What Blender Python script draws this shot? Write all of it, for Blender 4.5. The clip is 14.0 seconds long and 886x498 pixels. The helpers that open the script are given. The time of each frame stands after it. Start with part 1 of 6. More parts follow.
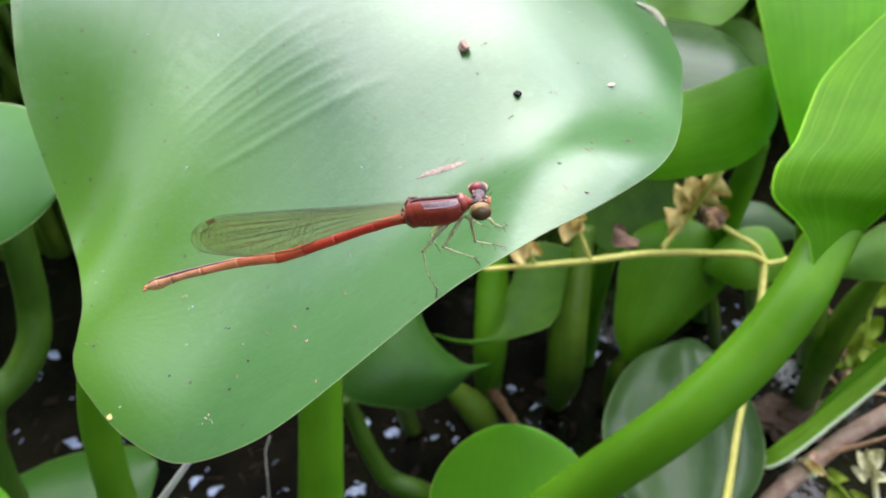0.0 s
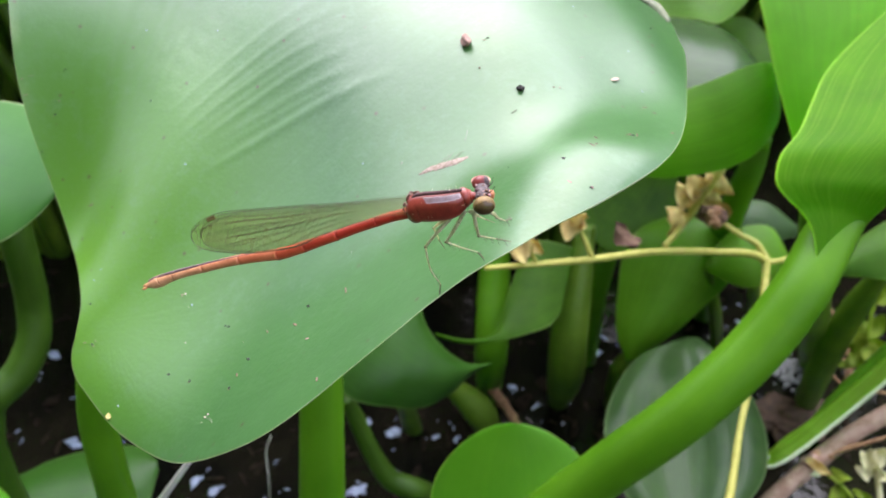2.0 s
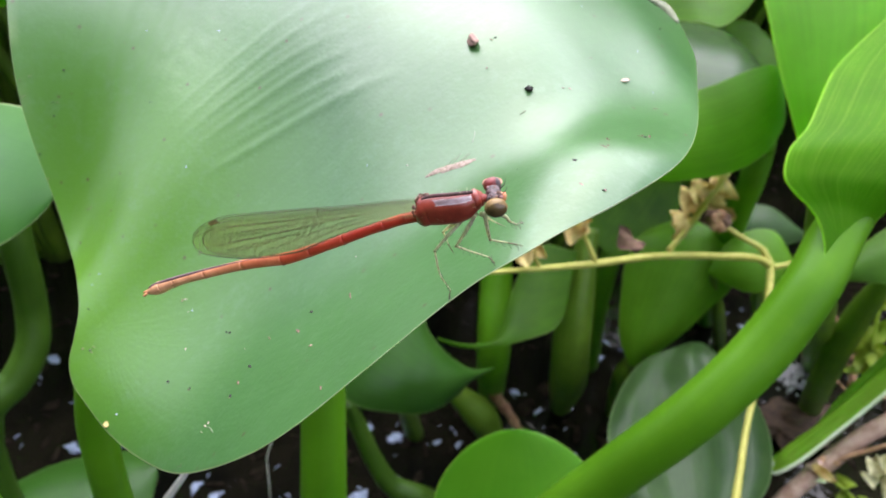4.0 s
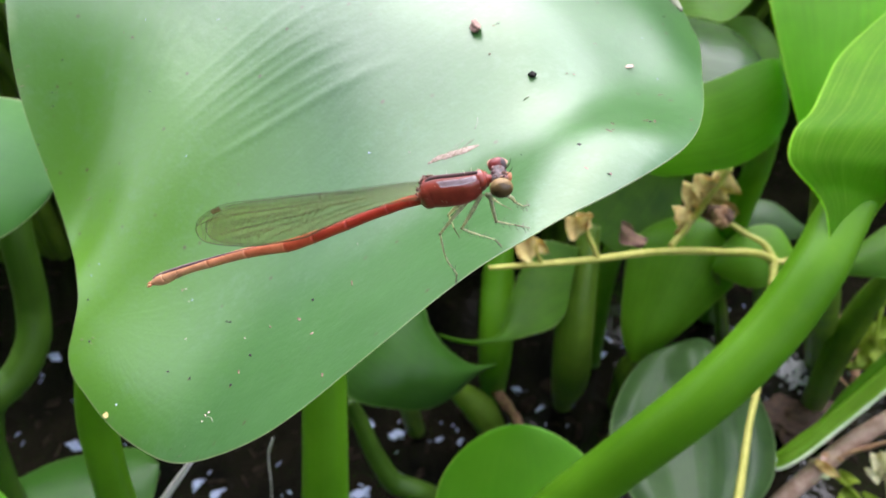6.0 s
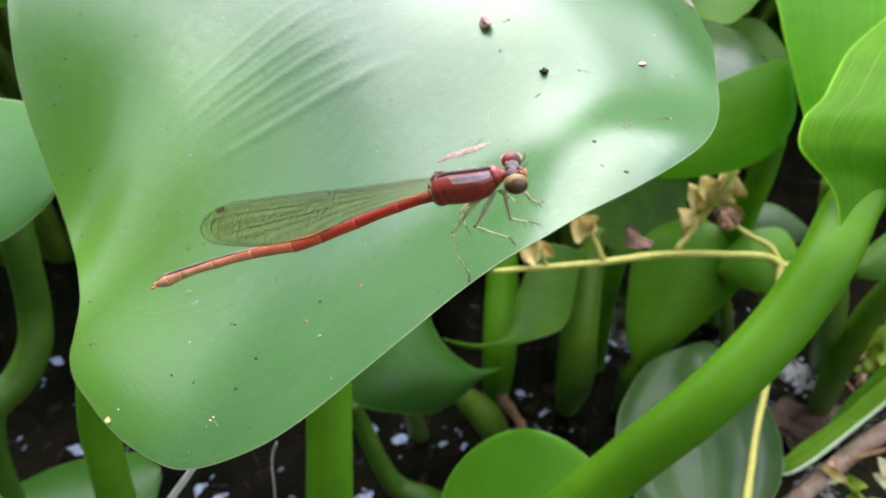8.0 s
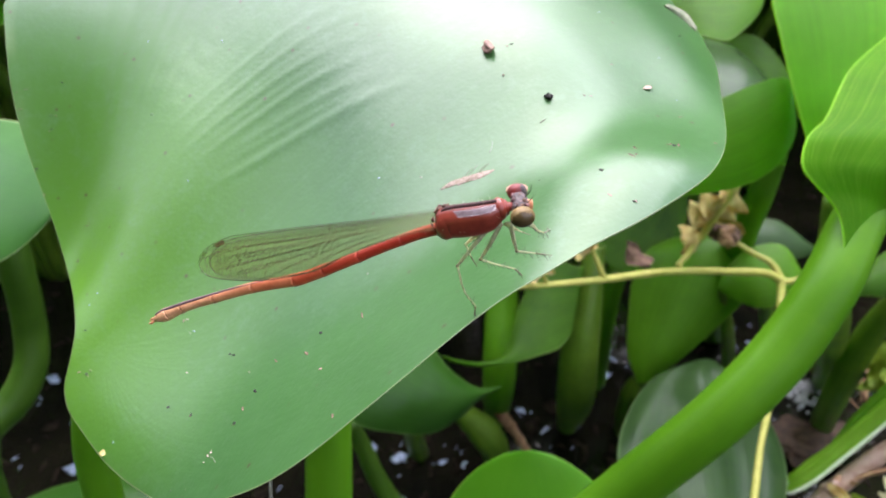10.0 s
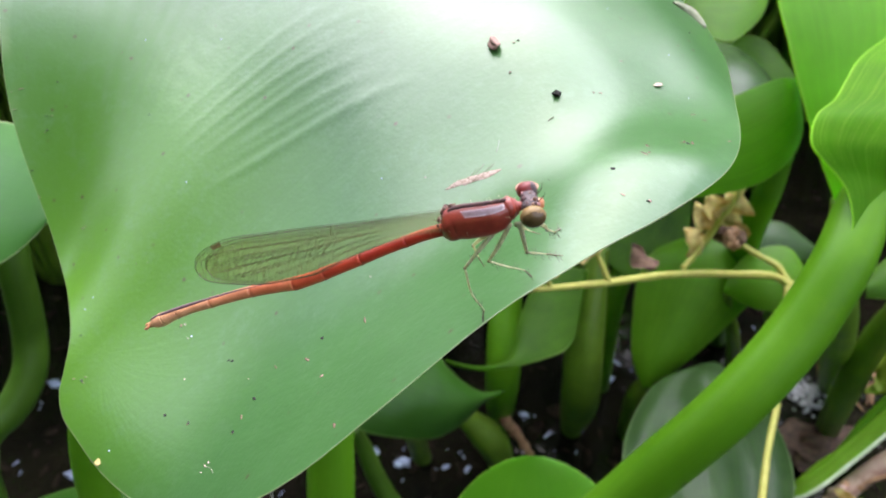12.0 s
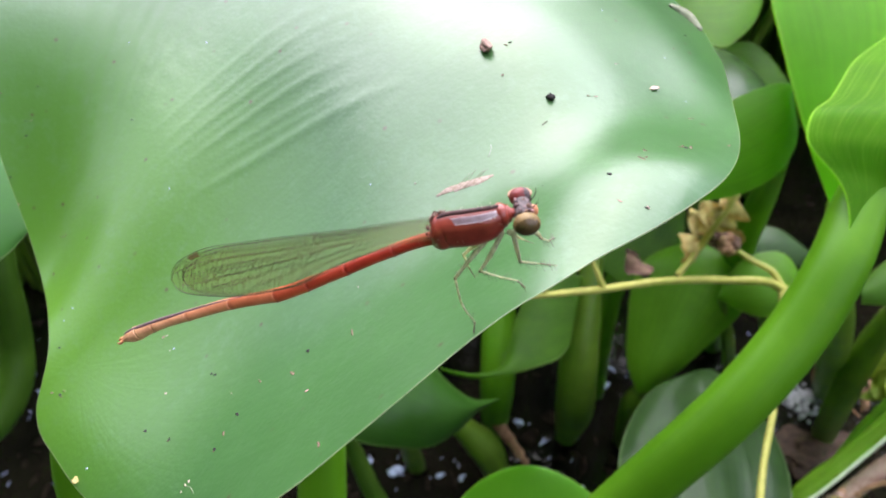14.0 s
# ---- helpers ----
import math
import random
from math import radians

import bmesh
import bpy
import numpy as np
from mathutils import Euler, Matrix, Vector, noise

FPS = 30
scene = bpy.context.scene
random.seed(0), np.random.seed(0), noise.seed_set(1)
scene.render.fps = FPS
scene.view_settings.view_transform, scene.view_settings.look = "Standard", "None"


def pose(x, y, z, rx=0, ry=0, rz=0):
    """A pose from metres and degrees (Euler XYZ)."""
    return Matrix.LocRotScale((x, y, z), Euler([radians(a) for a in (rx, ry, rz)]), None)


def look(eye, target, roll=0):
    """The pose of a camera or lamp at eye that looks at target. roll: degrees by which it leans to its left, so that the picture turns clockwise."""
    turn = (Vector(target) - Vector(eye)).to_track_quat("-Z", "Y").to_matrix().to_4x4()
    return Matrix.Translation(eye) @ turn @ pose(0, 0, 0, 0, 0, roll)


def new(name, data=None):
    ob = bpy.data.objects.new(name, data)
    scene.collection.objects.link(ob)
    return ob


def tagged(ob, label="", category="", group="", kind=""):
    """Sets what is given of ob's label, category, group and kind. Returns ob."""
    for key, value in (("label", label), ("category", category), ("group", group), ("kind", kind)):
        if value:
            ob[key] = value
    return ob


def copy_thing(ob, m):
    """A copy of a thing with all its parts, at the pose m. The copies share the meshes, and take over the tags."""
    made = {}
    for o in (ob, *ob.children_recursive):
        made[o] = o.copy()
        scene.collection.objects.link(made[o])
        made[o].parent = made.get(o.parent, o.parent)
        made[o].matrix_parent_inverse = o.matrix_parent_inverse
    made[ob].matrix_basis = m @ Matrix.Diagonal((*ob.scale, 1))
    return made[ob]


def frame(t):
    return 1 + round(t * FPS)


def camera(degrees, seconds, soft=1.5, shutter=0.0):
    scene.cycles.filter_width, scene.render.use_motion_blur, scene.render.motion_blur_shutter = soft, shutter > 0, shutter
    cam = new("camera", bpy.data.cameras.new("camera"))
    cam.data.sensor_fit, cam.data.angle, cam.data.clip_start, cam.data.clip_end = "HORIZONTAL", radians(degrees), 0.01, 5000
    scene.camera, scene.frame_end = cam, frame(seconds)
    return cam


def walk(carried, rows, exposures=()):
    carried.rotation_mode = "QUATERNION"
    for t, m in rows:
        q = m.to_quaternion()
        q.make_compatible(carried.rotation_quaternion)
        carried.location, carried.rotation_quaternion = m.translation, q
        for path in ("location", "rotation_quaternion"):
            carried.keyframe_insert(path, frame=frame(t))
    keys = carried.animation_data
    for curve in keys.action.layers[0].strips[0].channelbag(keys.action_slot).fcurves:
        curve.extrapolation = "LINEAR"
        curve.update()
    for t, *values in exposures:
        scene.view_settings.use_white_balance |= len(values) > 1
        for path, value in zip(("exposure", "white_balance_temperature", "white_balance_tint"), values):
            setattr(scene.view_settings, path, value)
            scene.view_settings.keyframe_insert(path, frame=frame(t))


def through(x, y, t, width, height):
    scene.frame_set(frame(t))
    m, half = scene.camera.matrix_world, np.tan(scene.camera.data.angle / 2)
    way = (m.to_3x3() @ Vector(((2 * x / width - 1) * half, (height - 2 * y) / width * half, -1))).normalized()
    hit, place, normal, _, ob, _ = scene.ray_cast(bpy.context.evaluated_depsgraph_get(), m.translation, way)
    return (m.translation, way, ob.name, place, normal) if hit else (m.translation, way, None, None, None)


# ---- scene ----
# camera: held close over the leaf, creeping forward
cam = camera(65.0, 14.0, soft=1.8)
cam.data.dof.use_dof, cam.data.dof.focus_distance, cam.data.dof.aperture_fstop = True, 0.078, 48.0
ROWS = [
    (0.0, 0.0, 0.0, 0.42, 55.0, -0.0, 0.0),
    (0.5, 0.0003, 0.00013, 0.4189, 54.895, -0.018, -0.011),
    (1.0, -0.00029, 0.00078, 0.41921, 54.918, 0.099, -0.016),
    (1.5, -0.00064, 0.00095, 0.41868, 55.027, 0.06, 0.046),
    (2.0, -0.00022, 0.00079, 0.4189, 54.975, 0.099, 0.002),
    (2.5, -0.00034, 0.00055, 0.41857, 54.965, 0.072, -0.093),
    (3.0, -0.00057, 0.00181, 0.41837, 55.208, 0.053, 0.014),
    (5.5, -0.00153, 0.00317, 0.41579, 55.339, 0.169, 0.122),
    (6.0, -0.0013, 0.00293, 0.41554, 55.213, 0.236, 0.086),
    (6.5, -0.00139, 0.00359, 0.41535, 55.338, 0.201, 0.146),
    (7.0, -0.00235, 0.00417, 0.41474, 55.461, 0.334, 0.19),
    (9.5, -0.00249, 0.00563, 0.41356, 55.845, 0.356, 0.206),
    (10.0, -0.00307, 0.00725, 0.41442, 56.681, 0.412, 0.012),
    (10.5, -0.00376, 0.00711, 0.41424, 56.832, 0.575, 0.026),
    (11.0, -0.00352, 0.00813, 0.41401, 56.917, 0.531, 0.022),
    (11.5, -0.00359, 0.00892, 0.41322, 56.935, 0.559, 0.063),
    (12.0, -0.00351, 0.00969, 0.41268, 56.942, 0.597, 0.087),
    (12.5, -0.003, 0.01113, 0.41373, 57.416, 0.479, 0.0),
    (13.0, -0.00318, 0.01164, 0.41247, 57.439, 0.533, -0.1),
    (13.5, -0.00282, 0.01212, 0.41235, 57.588, 0.415, -0.189),
    (14.0, -0.00306, 0.01248, 0.41124, 57.436, 0.474, -0.386),
]
walk(cam, [(t, pose(x, y, z, rx, ry, rz)) for t, x, y, z, rx, ry, rz in ROWS], exposures=[(0.0, 1.12), (14.0, 1.12)])

# ---- light: a bright overcast sky ----
world = bpy.data.worlds.new("sky")
scene.world = world
world.use_nodes = True
wn, wl = world.node_tree.nodes, world.node_tree.links
sky = wn.new("ShaderNodeTexSky")
sky.sky_type, sky.sun_disc = "NISHITA", False
sky.sun_elevation, sky.sun_rotation = radians(53), radians(-3)
sky.dust_density, sky.ozone_density = 4.0, 1.0
cloud = wn.new("ShaderNodeMix")
cloud.data_type = "RGBA"
cloud.inputs["Factor"].default_value = 0.65
cloud.inputs["B"].default_value = (8.4, 8.5, 10.7, 1)
wl.new(sky.outputs["Color"], cloud.inputs["A"])
wl.new(cloud.outputs["Result"], wn["Background"].inputs["Color"])
wn["Background"].inputs["Strength"].default_value = 0.155

sun_data = bpy.data.lights.new("sun", "SUN")
sun_data.energy, sun_data.angle, sun_data.color = 4.6, radians(86), (0.945, 0.908, 1.0)
sun = new("sun", sun_data)
sun.matrix_world = look((-0.06, 1.33, 2.0), (0, 0.1, 0.35))


# ---- materials ----
def shader(name):
    m = bpy.data.materials.new(name)
    m.use_nodes = True
    return m, m.node_tree.nodes, m.node_tree.links, m.node_tree.nodes["Principled BSDF"]


def node(nodes, kind, **values):
    n = nodes.new(kind)
    for key, value in values.items():
        n.inputs[key.replace("_", " ")].default_value = value
    return n


def ramp(nodes, links, source, stops):
    r = nodes.new("ShaderNodeValToRGB")
    e = r.color_ramp.elements
    e[0].position, e[0].color = stops[0][0], (*stops[0][1], 1)
    e[1].position, e[1].color = stops[-1][0], (*stops[-1][1], 1)
    for p, c in stops[1:-1]:
        e.new(p).color = (*c, 1)
    links.new(source, r.inputs["Fac"])
    return r.outputs["Color"]


def mix(nodes, links, kind, fac, a, b):
    n = nodes.new("ShaderNodeMix")
    n.data_type, n.blend_type = "RGBA", kind
    for key, v in (("Factor", fac), ("A", a), ("B", b)):
        if isinstance(v, (float, int)):
            n.inputs[key].default_value = v
        elif isinstance(v, tuple):
            n.inputs[key].default_value = (*v, 1)
        else:
            links.new(v, n.inputs[key])
    return n.outputs["Result"]


def leaf_material(name, dark, light, rim, rough=0.3, through=0.3, veins=60.0, relief=0.25, spec=0.5, glow=None, blotch=(0.5, 0.5, 0.35), blotched=0.25, streak=0.8, foot=None, lines=0.0, bloom=0.0, grainy=0.12, specks=0.0):
    """Waxy leaf: veins run with the second coordinate of the blade's map, the margin is paler."""
    m, n, l, b = shader(name)
    uv = n.new("ShaderNodeUVMap")
    stretch = n.new("ShaderNodeMapping")
    stretch.inputs["Scale"].default_value = (1.5, veins, 1)
    l.new(uv.outputs["UV"], stretch.inputs["Vector"])
    fibre = node(n, "ShaderNodeTexNoise", Scale=1.0, Detail=3.0, Roughness=0.6)
    l.new(stretch.outputs["Vector"], fibre.inputs["Vector"])
    co = n.new("ShaderNodeTexCoord")
    patch = node(n, "ShaderNodeTexNoise", Scale=35.0, Detail=4.0, Roughness=0.6)
    l.new(co.outputs["Object"], patch.inputs["Vector"])
    grain = node(n, "ShaderNodeTexNoise", Scale=1400.0, Detail=2.0)
    l.new(co.outputs["Object"], grain.inputs["Vector"])
    colour = ramp(n, l, patch.outputs["Fac"], [(0.3, dark), (0.7, light)])
    stripe = ramp(n, l, fibre.outputs["Fac"], [(0.35, (streak, streak * 1.02, streak)), (0.65, (1.0, 1.0, 1.0))])
    colour = mix(n, l, "MULTIPLY", 0.8, colour, stripe)
    if foot:
        split = n.new("ShaderNodeSeparateXYZ")
        l.new(uv.outputs["UV"], split.inputs[0])
        near = ramp(n, l, split.outputs["X"], [(0.0, (1.0, 1.0, 1.0)), (0.15, (0.62, 0.62, 0.62)), (0.4, (0.0, 0.0, 0.0))])
        colour = mix(n, l, "MIX", near, colour, foot)
    if lines:
        comb = n.new("ShaderNodeMapping")
        comb.inputs["Scale"].default_value = (0.9, lines, 1)
        l.new(uv.outputs["UV"], comb.inputs["Vector"])
        nerve = node(n, "ShaderNodeTexNoise", Scale=1.0, Detail=1.0, Roughness=0.4)
        l.new(comb.outputs["Vector"], nerve.inputs["Vector"])
        rib = ramp(n, l, nerve.outputs["Fac"], [(0.58, (0.0, 0.0, 0.0)), (0.66, (0.34, 0.34, 0.34))])
        colour = mix(n, l, "MIX", rib, colour, rim)
    stain = node(n, "ShaderNodeTexNoise", Scale=140.0, Detail=5.0, Roughness=0.7)
    l.new(co.outputs["Object"], stain.inputs["Vector"])
    spot = ramp(n, l, stain.outputs["Fac"], [(0.62, (0.0, 0.0, 0.0)), (0.75, (blotched, blotched, blotched))])
    colour = mix(n, l, "MIX", spot, colour, tuple(c * k for c, k in zip(light, (1.3 * blotch[0] / 0.5, blotch[1] / 0.5, blotch[2] / 0.35))))
    if bloom:
        dust = node(n, "ShaderNodeTexNoise", Scale=420.0, Detail=6.0, Roughness=0.75)
        l.new(co.outputs["Object"], dust.inputs["Vector"])
        cloudy = node(n, "ShaderNodeTexNoise", Scale=55.0, Detail=4.0, Roughness=0.6)
        l.new(co.outputs["Object"], cloudy.inputs["Vector"])
        pale = mix(n, l, "MULTIPLY", 1.0, ramp(n, l, dust.outputs["Fac"], [(0.48, (0.0, 0.0, 0.0)), (0.72, (bloom, bloom, bloom))]), ramp(n, l, cloudy.outputs["Fac"], [(0.35, (0.15, 0.15, 0.15)), (0.65, (1.0, 1.0, 1.0))]))
        colour = mix(n, l, "MIX", pale, colour, (0.16, 0.28, 0.16))
    if specks:
        cells = node(n, "ShaderNodeTexVoronoi", Scale=330.0, Randomness=1.0)
        l.new(co.outputs["Object"], cells.inputs["Vector"])
        dot = ramp(n, l, cells.outputs["Distance"], [(0.05, (1.0, 1.0, 1.0)), (0.16, (0.0, 0.0, 0.0))])
        few = ramp(n, l, cells.outputs["Color"], [(0.66, (0.0, 0.0, 0.0)), (0.78, (specks, specks, specks))])
        colour = mix(n, l, "MIX", mix(n, l, "MULTIPLY", 1.0, dot, few), colour, (0.09, 0.05, 0.03))
    edge = n.new("ShaderNodeAttribute")
    edge.attribute_name = "rim"
    colour = mix(n, l, "MIX", edge.outputs["Fac"], colour, rim)
    l.new(colour, b.inputs["Base Color"])
    b.inputs["IOR"].default_value = 1.5
    b.inputs["Specular IOR Level"].default_value = spec
    gloss = n.new("ShaderNodeMapRange")
    gloss.inputs["To Min"].default_value, gloss.inputs["To Max"].default_value = rough * 0.8, rough * 1.25
    l.new(patch.outputs["Fac"], gloss.inputs["Value"])
    l.new(gloss.outputs["Result"], b.inputs["Roughness"])
    bump = node(n, "ShaderNodeBump", Strength=relief, Distance=0.0006)
    l.new(fibre.outputs["Fac"], bump.inputs["Height"])
    fine = node(n, "ShaderNodeBump", Strength=grainy, Distance=0.0002)
    l.new(grain.outputs["Fac"], fine.inputs["Height"])
    l.new(bump.outputs["Normal"], fine.inputs["Normal"])
    l.new(fine.outputs["Normal"], b.inputs["Normal"])
    tr = n.new("ShaderNodeBsdfTranslucent")
    l.new(mix(n, l, "MULTIPLY", 1.0, colour, glow or (1.6, 1.9, 0.8)), tr.inputs["Color"])
    blend = n.new("ShaderNodeMixShader")
    blend.inputs[0].default_value = through
    l.new(b.outputs[0], blend.inputs[1])
    l.new(tr.outputs[0], blend.inputs[2])
    l.new(blend.outputs[0], n["Material Output"].inputs["Surface"])
    return m


def plain_material(name, low, high, scale=300.0, rough=0.5, spec=0.5, relief=0.2, distance=0.0003, metal=0.0, through=0.0):
    m, n, l, b = shader(name)
    co = n.new("ShaderNodeTexCoord")
    tex = node(n, "ShaderNodeTexNoise", Scale=scale, Detail=5.0, Roughness=0.65)
    l.new(co.outputs["Object"], tex.inputs["Vector"])
    colour = ramp(n, l, tex.outputs["Fac"], [(0.3, low), (0.7, high)])
    l.new(colour, b.inputs["Base Color"])
    b.inputs["Roughness"].default_value, b.inputs["Specular IOR Level"].default_value = rough, spec
    bump = node(n, "ShaderNodeBump", Strength=relief, Distance=distance)
    l.new(tex.outputs["Fac"], bump.inputs["Height"])
    l.new(bump.outputs["Normal"], b.inputs["Normal"])
    if through:
        tr = n.new("ShaderNodeBsdfTranslucent")
        l.new(colour, tr.inputs["Color"])
        blend = n.new("ShaderNodeMixShader")
        blend.inputs[0].default_value = through
        l.new(b.outputs[0], blend.inputs[1])
        l.new(tr.outputs[0], blend.inputs[2])
        l.new(blend.outputs[0], n["Material Output"].inputs["Surface"])
    return m


def water_material():
    m, n, l, b = shader("dark_water")
    co = n.new("ShaderNodeTexCoord")
    tex = node(n, "ShaderNodeTexNoise", Scale=18.0, Detail=4.0)
    l.new(co.outputs["Object"], tex.inputs["Vector"])
    l.new(ramp(n, l, tex.outputs["Fac"], [(0.35, (0.003, 0.003, 0.0025)), (0.7, (0.012, 0.01, 0.006))]), b.inputs["Base Color"])
    film = node(n, "ShaderNodeTexNoise", Scale=30.0, Detail=6.0, Roughness=0.7)
    l.new(co.outputs["Object"], film.inputs["Vector"])
    l.new(ramp(n, l, film.outputs["Fac"], [(0.42, (0.03, 0.03, 0.03)), (0.6, (0.12, 0.12, 0.12))]), b.inputs["Roughness"])
    b.inputs["IOR"].default_value = 1.33
    b.inputs["Specular IOR Level"].default_value = 0.4
    wave = node(n, "ShaderNodeTexNoise", Scale=80.0, Detail=2.0)
    l.new(co.outputs["Object"], wave.inputs["Vector"])
    bump = node(n, "ShaderNodeBump", Strength=0.16, Distance=0.004)
    l.new(wave.outputs["Fac"], bump.inputs["Height"])
    l.new(bump.outputs["Normal"], b.inputs["Normal"])
    return m


def wing_material():
    m, n, l, b = shader("wing_membrane")
    b.inputs["Base Color"].default_value = (0.3, 0.26, 0.07, 1)
    b.inputs["Roughness"].default_value = 0.25
    clear = n.new("ShaderNodeBsdfTransparent")
    clear.inputs["Color"].default_value = (0.985, 0.98, 0.93, 1)
    blend = n.new("ShaderNodeMixShader")
    blend.inputs[0].default_value = 0.065
    l.new(clear.outputs[0], blend.inputs[1])
    l.new(b.outputs[0], blend.inputs[2])
    l.new(blend.outputs[0], n["Material Output"].inputs["Surface"])
    return m


LEAF = leaf_material("broad_leaf", (0.05, 0.138, 0.036), (0.07, 0.18, 0.05), (0.42, 0.47, 0.26), 0.29, 0.26, 55.0, 0.055, spec=0.74, streak=0.93, bloom=0.3, foot=(0.118, 0.29, 0.016), grainy=0.16, specks=0.8)
FRESH = leaf_material("fresh_leaf", (0.16, 0.37, 0.02), (0.2, 0.43, 0.03), (0.34, 0.5, 0.08), 0.45, 0.72, 30.0, 0.12, glow=(2.0, 2.1, 0.8), streak=0.94)
SIDE = leaf_material("side_leaf", (0.06, 0.18, 0.035), (0.085, 0.23, 0.05), (0.42, 0.5, 0.26), 0.3, 0.3, 55.0, 0.06, spec=0.5, streak=0.9, bloom=0.1)
# leaf tone for low leaves, darkened in colour to stand for shade
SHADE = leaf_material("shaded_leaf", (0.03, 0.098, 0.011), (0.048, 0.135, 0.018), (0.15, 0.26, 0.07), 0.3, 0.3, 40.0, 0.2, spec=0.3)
YOUNG = leaf_material("young_leaf", (0.075, 0.25, 0.006), (0.105, 0.3, 0.012), (0.3, 0.5, 0.06), 0.4, 0.45, 30.0, 0.1, glow=(1.8, 2.1, 0.7), streak=0.92, spec=0.35)
PALE = leaf_material("pale_upright_leaf", (0.2, 0.42, 0.024), (0.26, 0.5, 0.04), (0.34, 0.5, 0.08), 0.45, 0.72, 30.0, 0.15, glow=(2.0, 2.1, 0.9), streak=0.88)
RIBBED = leaf_material("ribbed_fresh_leaf", (0.112, 0.29, 0.005), (0.15, 0.36, 0.008), (0.42, 0.62, 0.1), 0.5, 0.66, 40.0, 0.1, glow=(2.0, 2.05, 0.6), foot=(0.085, 0.235, 0.007), lines=260.0, streak=0.9, spec=0.15)
MID = leaf_material("mid_green_leaf", (0.115, 0.275, 0.01), (0.158, 0.36, 0.018), (0.22, 0.36, 0.06), 0.45, 0.5, 30.0, 0.2, glow=(1.8, 2.0, 0.8), spec=0.3)
DEEP = leaf_material("deep_leaf", (0.06, 0.155, 0.01), (0.1, 0.23, 0.017), (0.22, 0.34, 0.08), 0.45, 0.55, 40.0, 0.2, glow=(2.0, 2.2, 0.8), spec=0.18)
GREY = leaf_material("greyed_leaf", (0.035, 0.075, 0.022), (0.06, 0.115, 0.035), (0.16, 0.24, 0.1), 0.2, 0.2, 40.0, 0.5, spec=0.2)
STALK = leaf_material("petiole_skin", (0.07, 0.2, 0.006), (0.104, 0.265, 0.01), (0.2, 0.35, 0.06), 0.4, 0.2, 50.0, 0.05, glow=(1.9, 2.1, 0.9), streak=0.92, spec=0.2)
# darker petiole skin; the stalks' shade is put into this colour
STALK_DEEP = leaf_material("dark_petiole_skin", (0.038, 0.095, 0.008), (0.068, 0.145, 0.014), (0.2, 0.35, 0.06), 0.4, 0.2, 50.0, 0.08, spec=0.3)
CULM = leaf_material("grass_skin", (0.24, 0.44, 0.025), (0.34, 0.56, 0.06), (0.4, 0.55, 0.2), 0.45, 0.5, 60.0, 0.15, glow=(1.7, 1.8, 0.9))
# duller petiole skin, shade put into its colour for background stalks
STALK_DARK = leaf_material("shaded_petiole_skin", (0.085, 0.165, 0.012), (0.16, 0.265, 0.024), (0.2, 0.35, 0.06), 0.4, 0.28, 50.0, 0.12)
TWIG = plain_material("straw_yellow_stem", (0.38, 0.36, 0.06), (0.55, 0.52, 0.13), 250, 0.5, 0.4)
HUSK = plain_material("withered_leaf", (0.5, 0.32, 0.09), (0.95, 0.86, 0.42), 160, 0.8, 0.2, 0.5, 0.0008, through=0.5)
HUSK_BROWN = plain_material("brown_withered_leaf", (0.07, 0.04, 0.03), (0.26, 0.16, 0.11), 200, 0.85, 0.2, 0.5, 0.0008)
WEED = plain_material("yellow_green_weed", (0.22, 0.36, 0.02), (0.45, 0.56, 0.06), 120, 0.5, 0.4, through=0.5)
STICK = plain_material("reddish_stick", (0.25, 0.12, 0.06), (0.55, 0.34, 0.19), 200, 0.6, 0.3, 0.4, 0.0006)
CREAM = plain_material("cream_leaflet", (0.55, 0.52, 0.26), (0.85, 0.82, 0.55), 150, 0.6, 0.3, through=0.4)
CANE = plain_material("brown_cane", (0.36, 0.21, 0.15), (0.66, 0.48, 0.38), 160, 0.6, 0.3, 0.4, 0.0006)
CULM_OLD = plain_material("olive_culm", (0.1, 0.12, 0.02), (0.22, 0.22, 0.05), 200, 0.45, 0.4)
ROT = plain_material("rotting_leaf", (0.02, 0.014, 0.01), (0.12, 0.075, 0.05), 140, 0.7, 0.2, 0.8, 0.002)
STRAW = plain_material("bleached_straw", (0.55, 0.53, 0.47), (0.75, 0.73, 0.66), 300, 0.6, 0.3)
SHEATH = plain_material("pale_green_sheath", (0.55, 0.68, 0.36), (0.75, 0.82, 0.58), 120, 0.5, 0.4)
MUD = plain_material("wet_debris", (0.005, 0.004, 0.003), (0.035, 0.026, 0.016), 120, 0.9, 0.05, 0.8, 0.003)
SKY_BLOCK = plain_material("sky_blocking_wall", (0.012, 0.03, 0.008), (0.05, 0.09, 0.02), 3.0, 0.8, 0.2, 1.0, 0.1)
SCUM = plain_material("grey_scum", (0.04, 0.045, 0.04), (0.42, 0.43, 0.42), 700, 0.5, 0.4, 0.8, 0.002)
# painted glint colour for the water, also the white specks on the leaf
GLINT_AND_SPECK = plain_material("glint_speck", (0.2, 0.24, 0.34), (0.5, 0.56, 0.72), 500, 0.2, 0.5)
WATER = water_material()
RED = plain_material("red_chitin", (0.17, 0.022, 0.013), (0.27, 0.045, 0.026), 1100, 0.28, 0.6, 0.1, 0.0001)
ORANGE = plain_material("orange_chitin", (0.48, 0.16, 0.07), (0.66, 0.3, 0.14), 900, 0.4, 0.5, 0.1, 0.0001)
SHOULDER_SHEEN = plain_material("painted_shoulder_sheen", (0.28, 0.19, 0.2), (0.42, 0.33, 0.34), 1500, 0.15, 0.9, 0.05, 0.0001)
